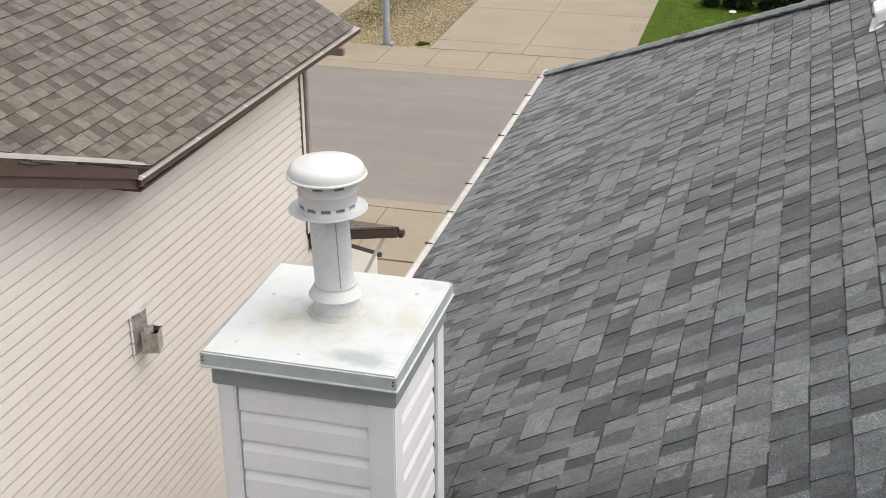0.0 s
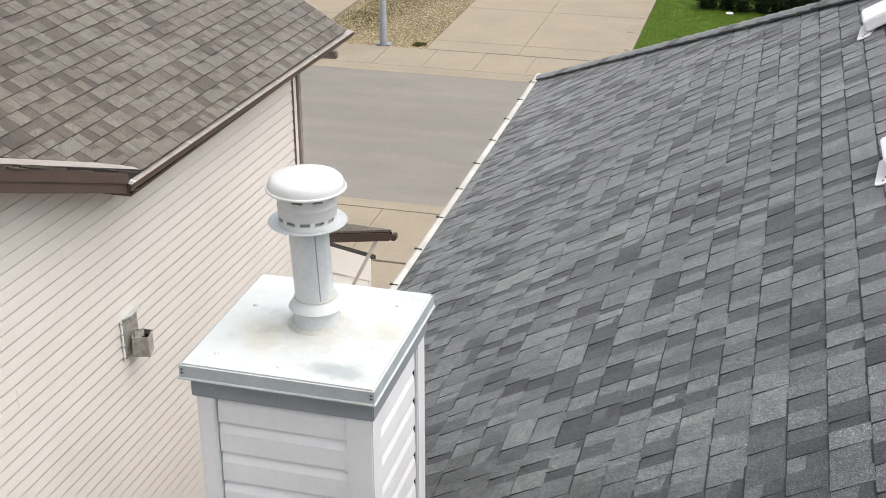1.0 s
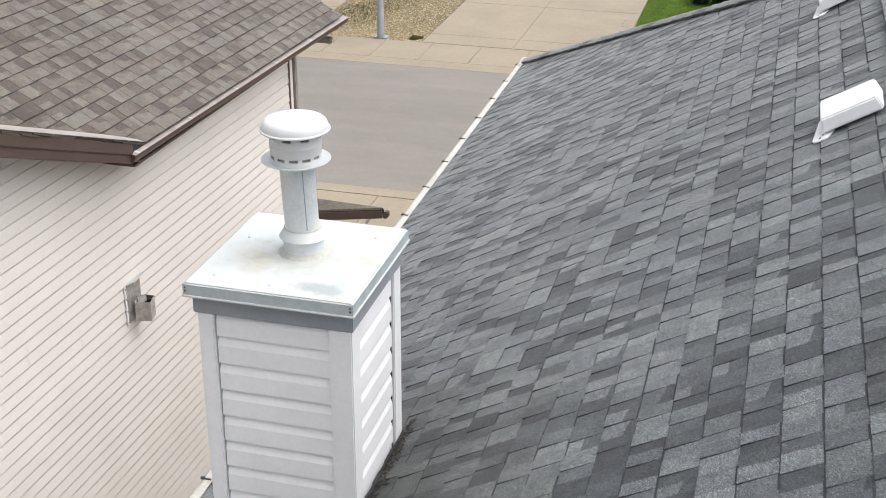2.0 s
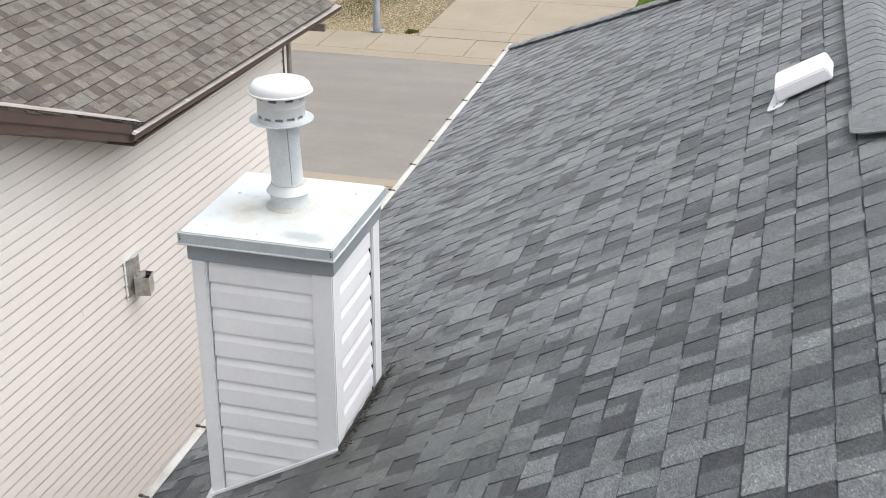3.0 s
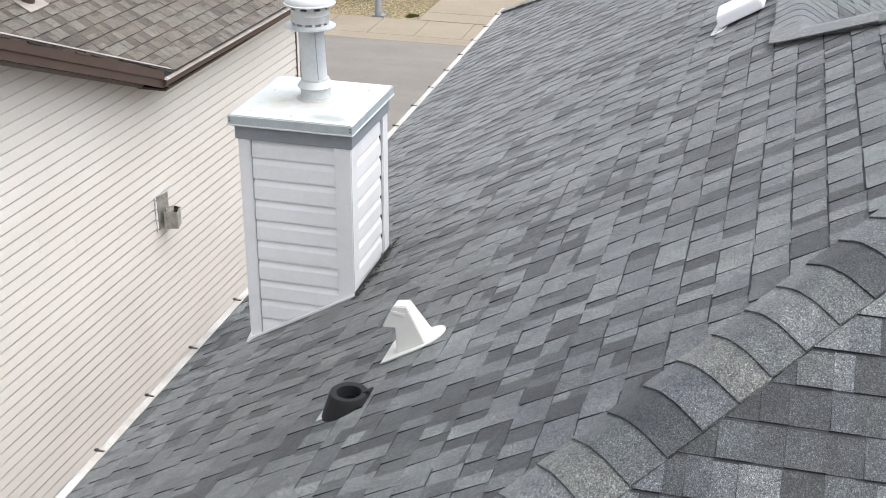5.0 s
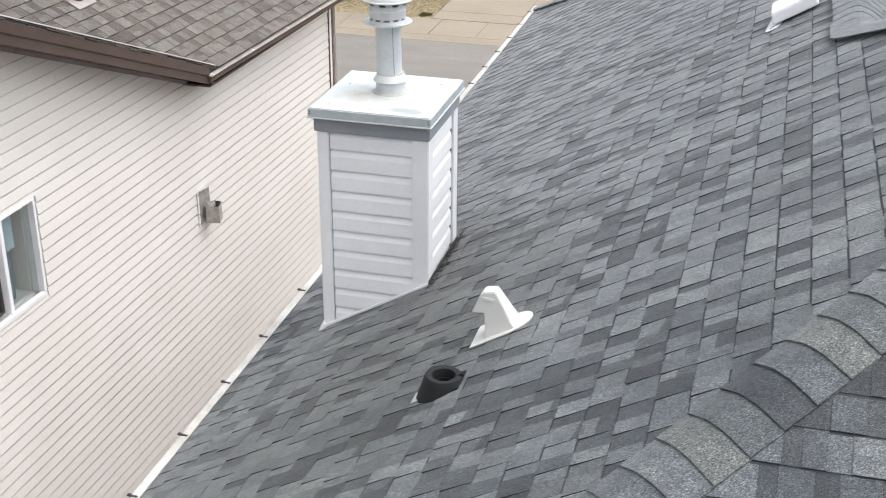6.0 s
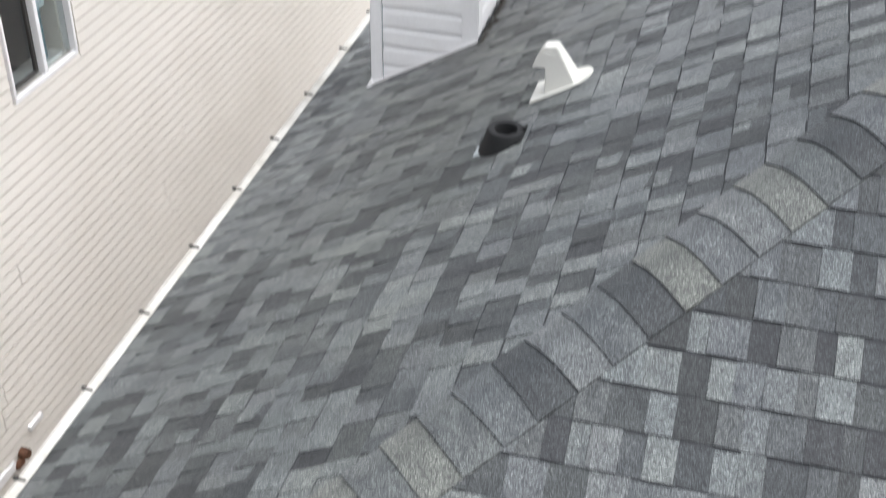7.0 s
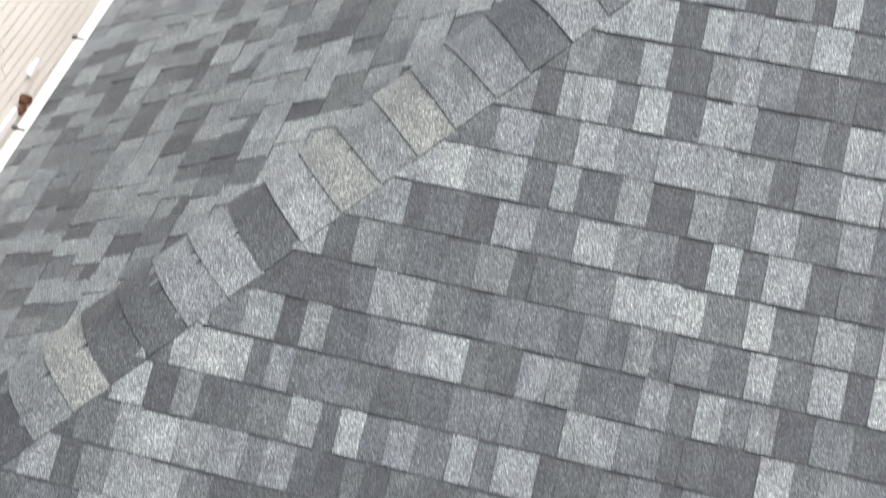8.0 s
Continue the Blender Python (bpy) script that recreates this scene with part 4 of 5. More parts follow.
# gable slope that falls away from the camera, with its rake boards
mg = frame_of((NE + 0.03, GY, 5.655), (1, 0, 0), (0, -1, GP))
GL = math.sqrt(1 + GP * GP)
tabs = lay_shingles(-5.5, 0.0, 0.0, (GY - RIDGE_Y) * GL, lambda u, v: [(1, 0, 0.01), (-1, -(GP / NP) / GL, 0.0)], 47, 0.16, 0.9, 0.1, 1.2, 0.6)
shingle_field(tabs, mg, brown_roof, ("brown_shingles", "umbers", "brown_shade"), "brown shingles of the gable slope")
X0, X1 = NE - 6.5, NE + 0.03
ms = frame_of((X0, 2 * RIDGE_Y - GY, rake_z(2 * RIDGE_Y - GY) + 0.036), (1, 0, 0), (0, 1, GP))
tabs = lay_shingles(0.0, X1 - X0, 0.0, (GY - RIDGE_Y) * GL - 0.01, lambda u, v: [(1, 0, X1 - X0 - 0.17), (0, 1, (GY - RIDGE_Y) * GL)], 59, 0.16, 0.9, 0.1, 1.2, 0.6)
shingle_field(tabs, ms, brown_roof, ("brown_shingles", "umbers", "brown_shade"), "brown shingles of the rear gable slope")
for s in (1, -1):
    ys = (GY, RIDGE_Y) if s > 0 else (2 * RIDGE_Y - GY, RIDGE_Y)
    edge = [(y, rake_z(y)) for y in ys]
    up = RIDGE_Y - ys[0]
    if s > 0:
        a, b = Vector((X1, ys[0], edge[0][1] + 0.03)), Vector((X1, ys[1], edge[1][1] + 0.03))
        c = Vector((X1 - (b.z - a.z) / NP, ys[1], b.z))
        part("gable_roof", prism([a, b, c], (0, 0, -0.1)), "felt", home)
    else:
        part("gable_roof", prism([(X1, ys[0], edge[0][1] + 0.03), (X1, ys[1], edge[1][1] + 0.03), (X0, ys[1], edge[1][1] + 0.03), (X0, ys[0], edge[0][1] + 0.03)], (0, 0, -0.1)), "brown_shingle", home)
    for z0, z1, x in ((-0.084, 0.006, 0.012), (-0.168, -0.084, 0.0)):
        foot = (ys[0] - 0.2 * s, rake_z(ys[0] - 0.2 * s))
        pts = [(X1 + x, y, zz + d) for (y, zz), d in ((foot, z0), (edge[1], z0), (edge[1], z1), (foot, z1))]
        part("rake_board", prism(pts, (-0.025, 0, 0)), "brown", home, "brown aluminium rake board")
    # ragged edges of the lapped courses, under the pale strip
    rr = random.Random(61 + s)
    run = edge[1][0] - edge[0][0]
    for layer in range(2):
        k = 0.0
        while k < 0.995:
            n = min(1.0, k + rr.uniform(0.02, 0.05))
            ends = [(edge[0][0] + run * q, edge[0][1] + (edge[1][1] - edge[0][1]) * q) for q in (k, n - 0.001)]
            d0 = 0.007 + layer * 0.012 + rr.uniform(-0.003, 0.002)
            tk = rr.uniform(0.007, 0.012)
            o = X1 + 0.012 + rr.uniform(-0.012, 0.012)
            pts = [(o, ends[0][0], ends[0][1] + d0), (o, ends[1][0], ends[1][1] + d0 + 0.004), (o, ends[1][0], ends[1][1] + d0 + 0.004 + tk), (o, ends[0][0], ends[0][1] + d0 + tk)]
            part("shingle_edge", prism(pts, (-0.06, 0, 0)), "umber" if rr.random() < 0.7 else "brown_shade", home)
            k = n
    # Pale strip for the slope's grazing sheen; tilt and width fit the camera's view.
    tip = (ys[0] + 0.16 * s, rake_z(ys[0] + 0.16 * s))
    pts = [(X1 + 0.014, tip[0], tip[1] + 0.04), (X1 + 0.014, edge[1][0], edge[1][1] + 0.04), (X1 - 0.15, edge[1][0], edge[1][1] + 0.072), (X1 - 0.15, edge[0][0] - 0.35 * s, rake_z(edge[0][0] - 0.35 * s) + 0.072), (X1 - 0.03, tip[0], tip[1] + 0.056)]
    part("rake_strip", prism(pts, (-0.012, 0, -0.004)), "lip", home, "pale taupe strip added for the sheen along the rake")
    pts = [(X1 - 0.02, y, zz - 0.15) for y, zz in edge] + [(WX - 0.2, y, zz - 0.15) for y, zz in edge[::-1]]
    part("soffit", prism(pts, (0, 0, 0.02)), "brown", home)
    pts = [(WX + 0.008, y, zz + d) for (y, zz), d in ((edge[0], -0.19), (edge[1], -0.19), (edge[1], -0.152), (edge[0], -0.152))]
    part("frieze", prism(pts, (0.03, 0, 0)), "taupe", home, turn=SKEW)

# gutter along the long roof
G0, G1 = Vector((-4.685, 8.2, 5.625)), Vector((-4.575, 13.3, 5.55))
gprof = [(0.0, 0.0), (0.0, -0.075), (0.075, -0.075), (0.097, -0.045), (0.1, -0.014), (0.094, -0.008), (0.086, -0.012), (0.084, -0.042), (0.07, -0.066), (0.008, -0.066), (0.008, 0.0)]
ng = part("gutter", prism([G0 + Vector((x, 0, zz)) for x, zz in gprof], G1 - G0), "brown", home, "brown aluminium gutter with taupe lip")
part("gutter_cover", prism([G0 + Vector((x, 0.0, zz)) for x, zz in ((-0.05, 0.03), (0.03, 0.006), (0.1, -0.012), (0.104, -0.006), (0.03, 0.012), (-0.05, 0.036))], (G1 - G0)), "lip", ng, "pale taupe leaf guard strip")
part("gutter_end", prism([G0 + Vector((x, -0.004, zz)) for x, zz in ((-0.02, 0.02), (0.0, -0.076), (0.076, -0.076), (0.099, -0.046), (0.103, -0.006))], (0, 0.004, 0)), "brown", ng)
for k in range(5):
    p = G0 + (G1 - G0) * (0.012 + k * 0.19)
    part("gutter_strap", prism([(p.x - 0.02, p.y - 0.01, p.z + 0.029), (p.x + 0.03, p.y - 0.01, p.z + 0.0135), (p.x + 0.106, p.y - 0.01, p.z - 0.005), (p.x + 0.106, p.y - 0.01, p.z - 0.001), (p.x + 0.03, p.y - 0.01, p.z + 0.0165), (p.x - 0.02, p.y - 0.01, p.z + 0.032)], (0, 0.02, 0)), "white", ng)
pts = [(WX - 0.1, 8.3, 5.47), (WX - 0.1, 13.2, 5.43), (NE + 0.06, 13.2, 5.43), (NE + 0.0, 8.3, 5.47)]
part("soffit", prism(pts, (0, 0, 0.02)), "brown", home)
pts = [mr @ Vector(p) for p in ((END + 0.005, 0.0, -0.13), (END + 0.005, 5.6, -0.13), (END + 0.005, 5.6, -0.01), (END + 0.005, 0.0, -0.01))]
part("rake_board", prism(pts, RU * 0.025), "brown", home)
bm = box(WX + 0.03, NE + 0.06, 13.02, 13.1, 5.28, 5.36, 0.01)
part("elbow", bm, "taupe", home)

# little roof over the front step
tilt = Matrix.Identity(4)
tilt[2][0], tilt[2][3] = 0.16, 0.8      # sheared so the beam rises outwards, to fit the camera's view
STEP = SKEW @ Matrix.Translation((0, -0.55, 0.22)) @ tilt
porch = part("porch_roof", prism([(-5.3, 12.93, 3.15), (-3.95, 12.93, 3.15), (WX + 0.02, 13.0, 3.1), (WX + 0.02, 15.25, 1.85), (-5.3, 15.25, 1.85)], (0, 0, -0.06)), "brown_shade", home, "weathered dark brown porch roof", turn=STEP)
part("porch_hip", prism([(-5.2, 12.93, 3.172), (-3.96, 12.93, 3.172), (-5.2, 13.2, 3.27)], (0, 0, -0.021)), "brown_shingle", porch, "worn brown shingles of the porch roof", turn=STEP)
part("porch_fascia", box(-5.2, -3.97, 12.9, 12.925, 3.045, 3.14, 0.004), "brown", porch, turn=STEP)
part("porch_gutter", box(-3.965, -3.9, 12.9, 12.99, 3.04, 3.12, 0.012), "brown", porch, turn=STEP)
part("porch_end", box(-5.03, -4.98, 12.86, 12.899, 2.95, 3.3, 0.01), "brown", porch, turn=STEP)
part("porch_wall", prism([(WX - 0.012, 12.85, GROUND - 0.1), (WX - 0.012, 15.0, GROUND - 0.1), (WX - 0.012, 15.0, 1.9), (WX - 0.012, 12.85, 3.09)], (-0.29, 0, 0)), "cream", porch, turn=STEP)
part("frieze", prism([(WX + 0.0, 12.94, 3.08), (WX + 0.0, 15.04, 1.9), (WX + 0.0, 15.04, 1.55), (WX + 0.0, 12.94, 2.73)], (0.026, 0, 0)), "cream", porch, turn=STEP)
part("corner_board", box(WX - 0.05, WX + 0.022, 14.96, 15.05, GROUND + 0.2, 1.6, 0.004), "cream", porch, turn=STEP)
part("porch_post", moved(box(-0.02, 0.02, -0.02, 0.02, -0.7, 0.05), Matrix.Translation((-4.17, 12.97, 3.0)) @ pose(0, 0, 0, 0, 28, 0)), "cream", porch, turn=STEP)

# hooded vent on the side wall
VENT = SKEW @ Matrix.Translation((0, -0.1, 0.088))
hv = thing("wall_vent", (WX, 8.6, 3.8), "grey metal flue outlet on the cream siding", "wall vent")
part("back_plate", box(WX + 0.012, WX + 0.022, 8.46, 8.74, 3.8, 4.19, 0.003), "flue_steel", hv, turn=VENT)
part("edge_strip", box(WX + 0.023, WX + 0.034, 8.455, 8.475, 3.8, 4.19), "vinyl", hv, turn=VENT)
part("shield", moved(box(-0.01, 0.1, -0.12, 0.09, -0.004, 0.004), Matrix.Translation((WX + 0.02, 8.61, 4.19)) @ pose(0, 0, 0, 0, -30, 6)), "galv", hv, turn=VENT)
turn = Matrix.Translation((WX + 0.125, 8.62, 3.82)) @ pose(0, 0, 0, 0, 0, 16)
outlet = bmesh.new()
for a in ((-0.075, 0.07, -0.075, -0.069), (-0.075, 0.07, 0.069, 0.075), (-0.075, -0.069, -0.0685, 0.0685), (0.064, 0.07, -0.0685, 0.0685)):
    box(*a, 0.0, 0.19, 0, outlet)
outlet = part("outlet", moved(outlet, turn), "flue_steel", hv, "weathered open-topped metal outlet", turn=VENT)
# Dark plug in the outlet stands in for the shade down its throat.
part("throat", moved(box(-0.068, 0.063, -0.068, 0.068, 0.0, 0.15), turn), "dark", outlet, turn=VENT)
part("flap", moved(box(-0.05, 0.035, -0.07, 0.03, -0.002, 0.002), turn @ pose(-0.02, 0.02, 0.195, 14, -22, 10)), "flue_steel", outlet, turn=VENT)
part("flap", moved(box(-0.03, 0.03, -0.04, 0.04, -0.002, 0.002), turn @ pose(0.04, 0.05, 0.2, -20, 24, 30)), "rust", outlet, turn=VENT)
for zz in (3.83, 3.94, 4.06, 4.16):
    part("bolt", lathe([(0.007, 0), (0.005, 0.004)], (WX + 0.034, 8.465, zz), 8, pose(0, 0, 0, 0, 90)), "clip", hv, turn=VENT)

# small fittings low on the side wall
tap = thing("wall_fitting", (WX, 3.68, 1.55), "rusty iron fitting on a white plate on the siding", "wall fitting")
part("plate", box(WX + 0.014, WX + 0.05, 3.27, 3.62, 1.4, 1.49, 0.006), "vinyl", tap, "white mounting plate", turn=SKEW)
part("plate", box(WX + 0.014, WX + 0.05, 3.9, 4.1, 1.58, 1.64, 0.006), "vinyl", tap, "white mounting plate", turn=SKEW)
part("body", lathe([(0.0, 0.0), (0.05, 0.0), (0.05, 0.07), (0.042, 0.085), (0.0, 0.09)], (WX + 0.012, 3.745, 1.47), 20, pose(0, 0, 0, 0, 90)), "rust", tap, smooth=True, turn=SKEW)
part("stem", box(WX + 0.02, WX + 0.08, 3.6, 3.71, 1.4, 1.45, 0.01), "rust", tap, turn=SKEW)
plug = thing("outlet_box", (WX, 5.05, 0.85), "small grey outlet box on the cream siding", "outlet box")
part("cover", box(WX + 0.014, WX + 0.07, 5.0, 5.1, 0.78, 0.93, 0.008), "galv", plug, turn=SKEW)
part("lid_hinge", box(WX + 0.02, WX + 0.076, 5.0, 5.1, 0.931, 0.94, 0.002), "clip", plug, turn=SKEW)

NVX, NVY, NVZ = -5.85, 7.93, 6.385
nv = thing("roof_cap_vent", (NVX, NVY, NVZ), "weathered brown metal roof vent on the brown shingles", "roof vent")
part("base", moved(box(-0.17, 0.17, -0.165, 0.165, 0.004, 0.02, 0.004), Matrix.Translation((NVX, NVY, NVZ)) @ pose(0, 0, 0, 0, 30.3, 0)), "lip", nv, "pale dusty metal flange")
part("neck", lathe([(0.092, -0.06), (0.088, 0.03), (0.085, 0.13), (0.0, 0.13)], (NVX, NVY, NVZ), 28), "brown", nv, smooth=True)
part("cap", lathe([(0.0, 0.115), (0.12, 0.11), (0.137, 0.1), (0.14, 0.115), (0.128, 0.17), (0.095, 0.215), (0.045, 0.238), (0.0, 0.243)], (NVX, NVY, NVZ), 32), "vent_metal", nv, smooth=True)

# ---------------------------------------------------------------- street
ground = part("ground", box(-600, 600, -600, 900, GROUND - 1.0, GROUND - 0.1), "earth", None)
tagged(ground, "bare dry earth reaching to the horizon", "ground", kind="structure")
# Ground tone is assumed; kept pale to bounce warm light under the eaves.
yard = part("yard", box(-12, 14, -14, 13.98, GROUND - 0.099, GROUND - 0.02), "gravel", None)
tagged(yard, "pale ground between the two houses, toned to bounce light", "ground", kind="structure")
road = part("road", box(-60, 60, 22.3, 30.95, GROUND - 0.099, GROUND - 0.03), "asphalt", None)
tagged(road, "worn grey-brown asphalt street", "road", kind="structure")


def slabs(name, label, xs, ys, z0, z1, gap=0.014):
    """Concrete panels with recessed joints."""
    base = part(name, box(xs[0], xs[-1], ys[0], ys[-1], z0, z1 - 0.02), "concrete", None)
    tagged(base, label, "pavement", kind="structure")
    for x0, x1 in zip(xs, xs[1:]):
        for y0, y1 in zip(ys, ys[1:]):
            part("panel", box(x0 + gap / 2, x1 - gap / 2, y0 + gap / 2, y1 - gap / 2, z1 - 0.03, z1, 0.006), "concrete", base)
    return base


GX0 = -10.29
slabs("pavement", "tan concrete pavement with panel joints along the street", [GX0 + 1.41 * k for k in range(-8, 14)], [31.45, 33.2], GROUND - 0.09, GROUND + 0.01)
kerb = part("kerb", prism([(-60, 30.95, GROUND - 0.09), (-60, 30.95, GROUND - 0.025), (-60, 31.1, GROUND - 0.02), (-60, 31.3, GROUND + 0.0), (-60, 31.445, GROUND + 0.01), (-60, 31.445, GROUND - 0.09)], (120, 0, 0)), "concrete", None)
tagged(kerb, "rolled tan concrete kerb along the street", "kerb", kind="structure")
slabs("driveway", "tan concrete driveway in large panels", [-9.26, -6.6, -3.6], [33.22, 34.2, 38.2, 42.5, 47.0], GROUND - 0.09, GROUND + 0.012)
slabs("pavement", "tan concrete pavement on the near side of the street", [-22.0, -18.9, -15.9, -12.9, -9.9, -6.93, -3.9, -0.9, 2.1, 5.1, 8.1], [19.55, 21.85], GROUND - 0.09, GROUND + 0.0)
kerb = part("kerb", prism([(-60, 22.3, GROUND - 0.09), (-60, 22.3, GROUND - 0.025), (-60, 22.15, GROUND - 0.02), (-60, 21.95, GROUND - 0.005), (-60, 21.87, GROUND + 0.0), (-60, 21.87, GROUND - 0.09)], (120, 0, 0)), "concrete", None)
tagged(kerb, "rolled tan concrete kerb by the near pavement", "kerb", kind="structure")
slabs("driveway", "tan concrete driveway beside the cream house", [-12.9, -9.9, -6.93, -3.9, -1.0], [14.0, 16.8, 19.5], GROUND - 0.09, GROUND + 0.0)
slabs("pavement", "tan concrete path beside the pebble bed", [-16.5, -12.95], [33.25, 36.5, 40.0, 44.0], GROUND - 0.09, GROUND + 0.0)

bed = part("pebble_bed", box(-12.9, -9.3, 33.25, 46.0, GROUND - 0.09, GROUND - 0.03), "earth", None)
tagged(bed, "bed of tan pebbles and dry gravel", "gravel", kind="structure")
rnd = random.Random(9)
verts, faces = [], []
for i in range(15000):
    x, y = rnd.uniform(-12.88, -9.3), 33.27 + 9.0 * rnd.random() ** 1.5
    r = rnd.uniform(0.012, 0.036)
    sx, sy, sz = r * rnd.uniform(0.8, 1.4), r * rnd.uniform(0.8, 1.4), r * rnd.uniform(0.5, 0.8)
    c = len(verts)
    zb = GROUND - 0.025 + rnd.uniform(-0.005, 0.012)
    verts += [(x + sx, y, zb), (x, y + sy, zb), (x - sx, y, zb), (x, y - sy, zb), (x + rnd.uniform(-0.3, 0.3) * sx, y, zb + sz)]
    faces += [(c, c + 1, c + 4), (c + 1, c + 2, c + 4), (c + 2, c + 3, c + 4), (c + 3, c, c + 4)]
me = bpy.data.meshes.new("pebbles")
me.from_pydata(verts, [], faces)
tagged(link_mesh("pebbles", me, "pebble", None), "loose tan pebbles in the bed", "gravel", kind="stuff")


def blades(name, label, areas, count, height, seed, material="leaf"):
    r = random.Random(seed)
    vs, fs = [], []
    for i in range(count):
        x0, x1, y0, y1 = r.choice(areas)
        x, y, a, hh = r.uniform(x0, x1), r.uniform(y0, y1), r.uniform(0, 6.28), height * r.uniform(0.5, 1.2)
        dx, dy, c = 0.012 * math.cos(a), 0.012 * math.sin(a), len(vs)
        lx, ly = r.uniform(-0.5, 0.5) * hh, r.uniform(-0.5, 0.5) * hh
        vs += [(x - dx, y - dy, GROUND - 0.03), (x + dx, y + dy, GROUND - 0.03), (x + lx, y + ly, GROUND - 0.03 + hh)]
        fs.append((c, c + 1, c + 2))
    me = bpy.data.meshes.new(name)
    me.from_pydata(vs, [], fs)
    return tagged(link_mesh(name, me, material, None), label, "grass", kind="stuff")


lawn = part("lawn", box(-3.58, 30, 33.25, 60, GROUND - 0.09, GROUND - 0.005), "grass", None)
tagged(lawn, "short green lawn beside the driveway", "lawn", kind="structure")
blades("grass", "green lawn grass", [(-3.58, 3.0, 33.3, 44.0)], 24000, 0.06, 3)
blades("weeds", "thin yellow-green weeds in the pebble bed", [(-12.8, -11.3, 34.5, 37.0), (-12.5, -11.0, 35.5, 40.0), (-12.5, -10.6, 37.0, 41.0), (-9.7, -9.45, 33.45, 33.8), (-9.62, -9.38, 33.6, 33.75)], 6000, 0.07, 4, "dry_weed")

lamp = thing("street_lamp", (-10.52, 33.32, GROUND), "galvanised steel street lamp post at the pavement edge", "lamp post")
part("pole", lathe([(0.11, 0), (0.11, 0.3), (0.1, 0.32), (0.07, 9.0), (0.0, 9.0)], (-10.52, 33.32, GROUND), 20), "post", lamp, smooth=True)
part("base_plate", box(-10.72, -10.32, 33.24, 33.55, GROUND - 0.02, GROUND + 0.04, 0.01), "post", lamp)
part("arm", moved(lathe([(0.04, 0), (0.03, 2.0), (0, 2.0)], (0, 0, 0), 12), Matrix.Translation((-10.52, 33.32, GROUND + 8.9)) @ pose(0, 0, 0, 75, 0, 0)), "post", lamp)
part("lantern", box(-10.65, -10.39, 30.9, 31.5, GROUND + 9.3, GROUND + 9.45, 0.03), "post", lamp)


def shrub(name, label, x, y, size, count, seed):
    """Branching stems with a crown of many small leaves."""
    r = random.Random(seed)
    ob = thing(name, (x, y, GROUND), label, "shrub", "shrubs on the lawn")
    lv, lf = [], []
    for i in range(9):
        a, lean = r.uniform(0, 6.28), r.uniform(0.2, 0.75) * size
        top = Vector((x + lean * math.cos(a), y + lean * math.sin(a), GROUND + size * r.uniform(0.7, 1.3)))
        foot = Vector((x + r.uniform(-0.05, 0.05), y + r.uniform(-0.05, 0.05), GROUND - 0.03))
        d = top - foot
        part("stem", moved(lathe([(0.018, 0.0), (0.006, d.length), (0.0, d.length)], (0, 0, 0), 7), Matrix.Translation(foot) @ d.to_track_quat("Z", "Y").to_matrix().to_4x4()), "rust", ob)
        for j in range(count // 9):
            q = foot + d * r.uniform(0.05, 1.08) + Vector((r.gauss(0, 0.15), r.gauss(0, 0.15), r.gauss(0, 0.1))) * size
            q.z = max(q.z, GROUND + 0.03)
            u = Vector((r.gauss(0, 1), r.gauss(0, 1), r.gauss(0, 0.5))).normalized() * r.uniform(0.03, 0.06)
            w = u.cross(Vector((r.gauss(0, 1), r.gauss(0, 1), r.gauss(0, 1)))).normalized() * r.uniform(0.012, 0.024)
            c = len(lv)
            lv += [q - u, q + w, q + u, q - w]
            lf.append((c, c + 1, c + 2, c + 3))
    me = bpy.data.meshes.new("crown")
    me.from_pydata(lv, [], lf)
    link_mesh("crown", me, "shrub_leaf", ob)


# Row of shrubs added in place of the dark shade on the lawn.
for k in range(8):
    shrub("shrub", "dark green shrub standing in for shade on the lawn", -1.9 + 0.55 * k, 40.15 - 0.06 * k + 0.12 * (k % 2), 0.6 + 0.05 * (k % 3), 2800, 71 + k)
stone = thing("garden_stone", (-1.2, 39.5, GROUND), "small pale stone lying on the lawn", "stone")
bm = lathe([(0.0, -0.01), (0.11, 0.0), (0.13, 0.03), (0.08, 0.06), (0.0, 0.07)], (-1.2, 39.5, GROUND), 11)
part("stone", moved(bm, Matrix.Translation((0, 0, 0))), "vinyl", stone, smooth=True)


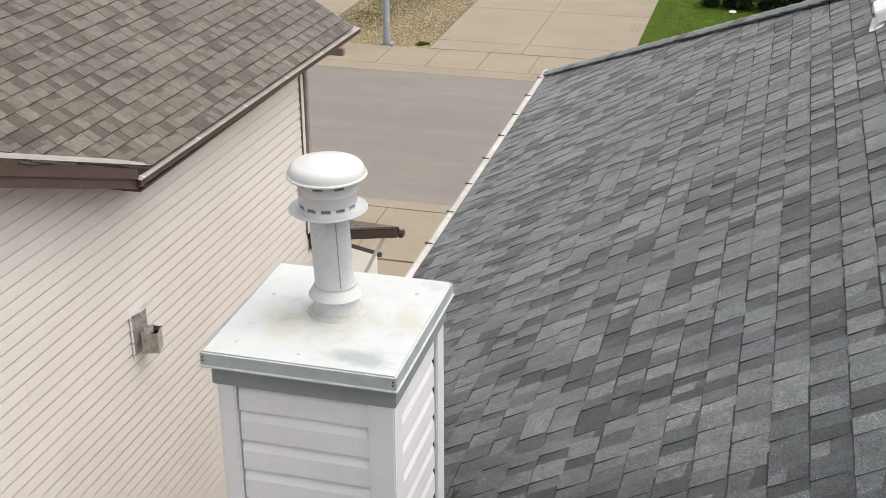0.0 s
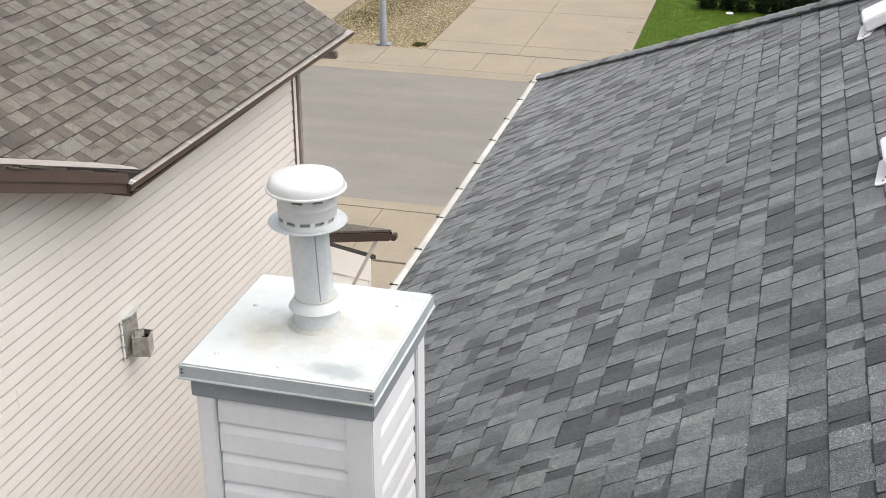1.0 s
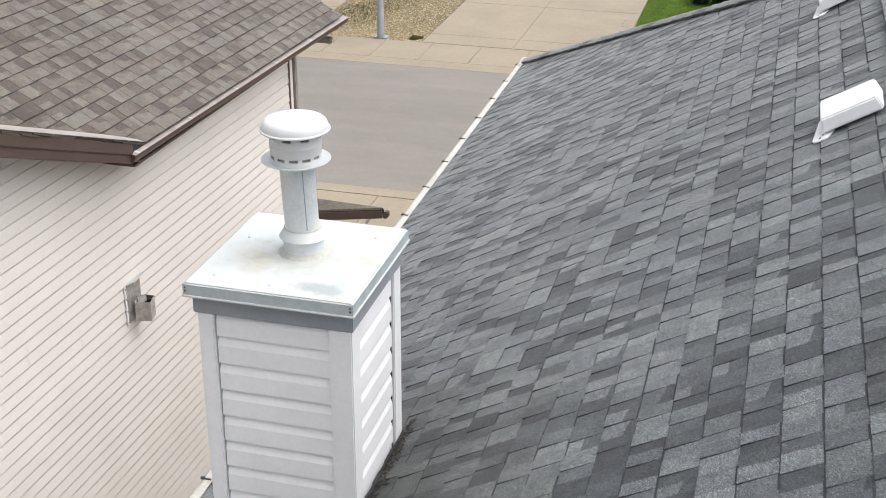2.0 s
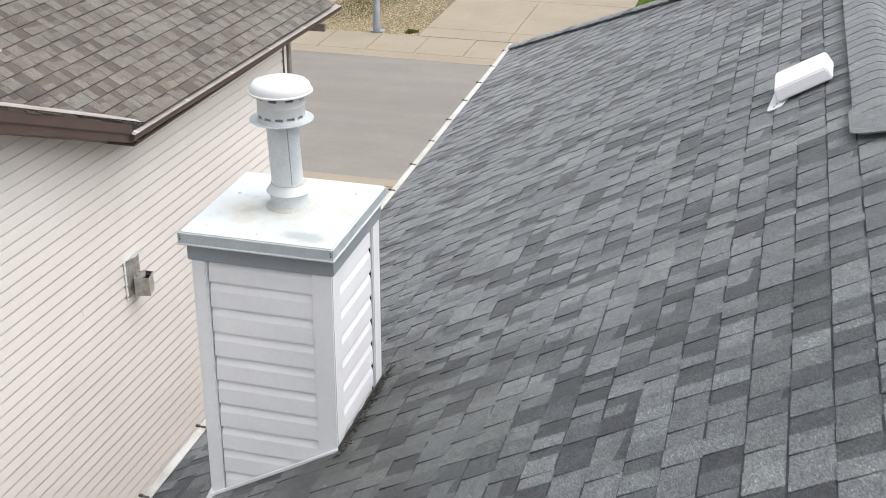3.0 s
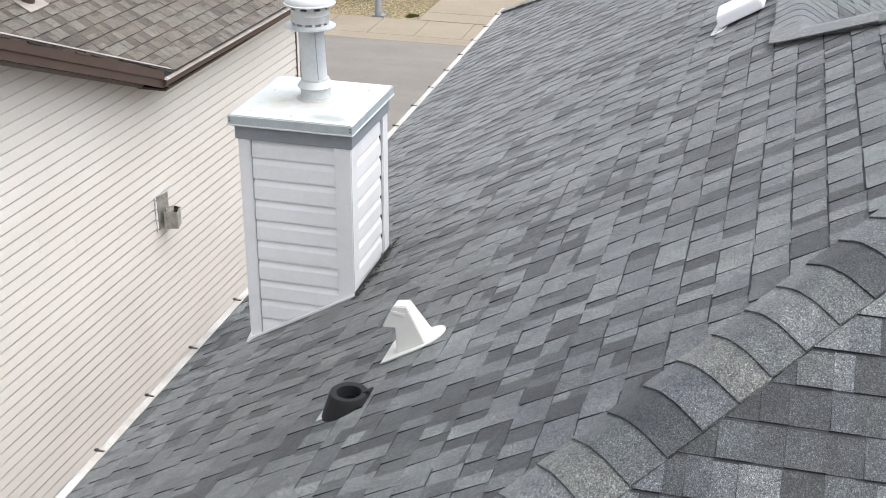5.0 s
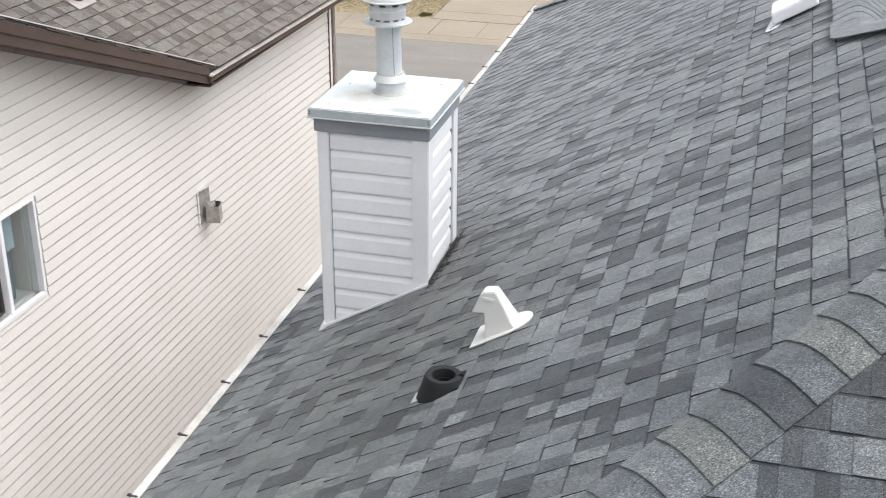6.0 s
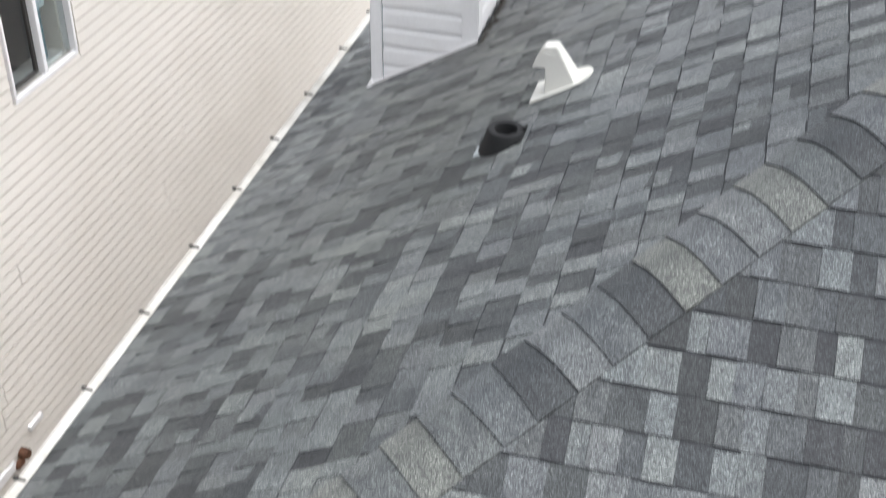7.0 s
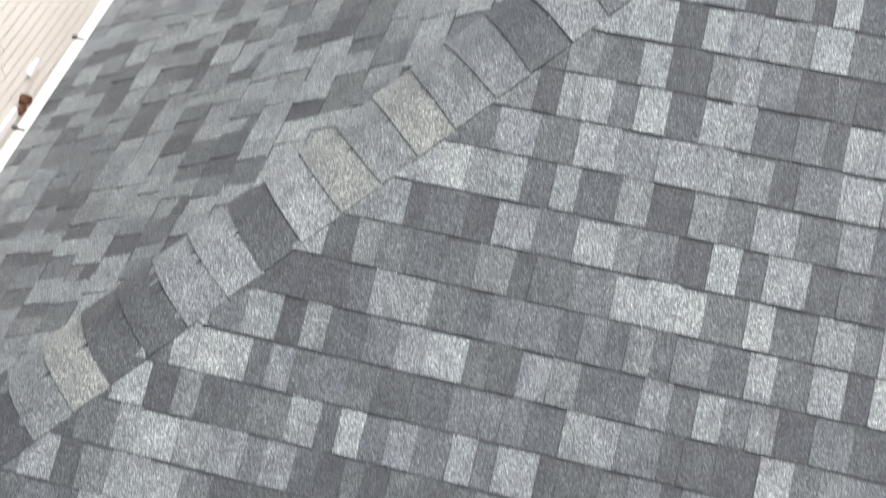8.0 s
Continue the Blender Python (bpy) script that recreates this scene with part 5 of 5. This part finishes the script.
def scatter(name, label, category, material, areas, count, lo, hi, z, seed):
    """Flat litter lying loose: curled leaves or chips."""
    r = random.Random(seed)
    vs, fs = [], []
    for i in range(count):
        x0, x1, y0, y1 = r.choice(areas)
        x, y, a, k = r.uniform(x0, x1), r.uniform(y0, y1), r.uniform(0, 6.28), r.uniform(lo, hi)
        c = len(vs)
        for ang, rad, up in ((0, 1, 0.25), (1.4, 0.45, 0.0), (3.1, 1.1, 0.3), (4.6, 0.5, 0.02)):
            vs.append((x + k * rad * math.cos(a + ang), y + k * rad * math.sin(a + ang), z + 0.004 + up * k * r.uniform(0.3, 1.0)))
        fs += [(c, c + 1, c + 2), (c, c + 2, c + 3)]
    me = bpy.data.meshes.new(name)
    me.from_pydata(vs, [], fs)
    return tagged(link_mesh(name, me, material, None), label, category, kind="stuff")


scatter("dead_leaves", "dry brown leaves along the driveway's edge", "leaves", "rust", [(-4.0, -3.62, 36.4, 37.4), (-3.8, -3.5, 34.0, 34.6)], 40, 0.02, 0.05, GROUND + 0.012, 81)
scatter("stone_chips", "pale stone chips lying on the street", "gravel", "pebble", [(-12, -2, 23.0, 30.5)], 14, 0.015, 0.028, GROUND - 0.03, 82)

# needles and leaf bits caught along the uphill foot of the chimney
r = random.Random(91)
vs, fs = [], []
for i in range(230):
    y = r.uniform(CY0 - 0.1, CY1 + 0.12)
    x = CX1 + 0.022 + abs(r.gauss(0, 0.02))
    a, k, c = r.uniform(0, 6.28), r.uniform(0.006, 0.02), len(vs)
    for ang, rad in ((0, 1.0), (1.5, 0.25), (3.14, 1.0), (4.6, 0.3)):
        px, py = x + k * rad * math.cos(a + ang), y + k * rad * math.sin(a + ang)
        vs.append((px, py, za(px) + 0.013 + r.uniform(0, 0.008)))
    fs += [(c, c + 1, c + 2), (c, c + 2, c + 3)]
me = bpy.data.meshes.new("roof_litter")
me.from_pydata(vs, [], fs)
tagged(link_mesh("roof_litter", me, "litter", None), "dark needles and leaf bits along the chimney's foot", "leaf litter", kind="stuff")
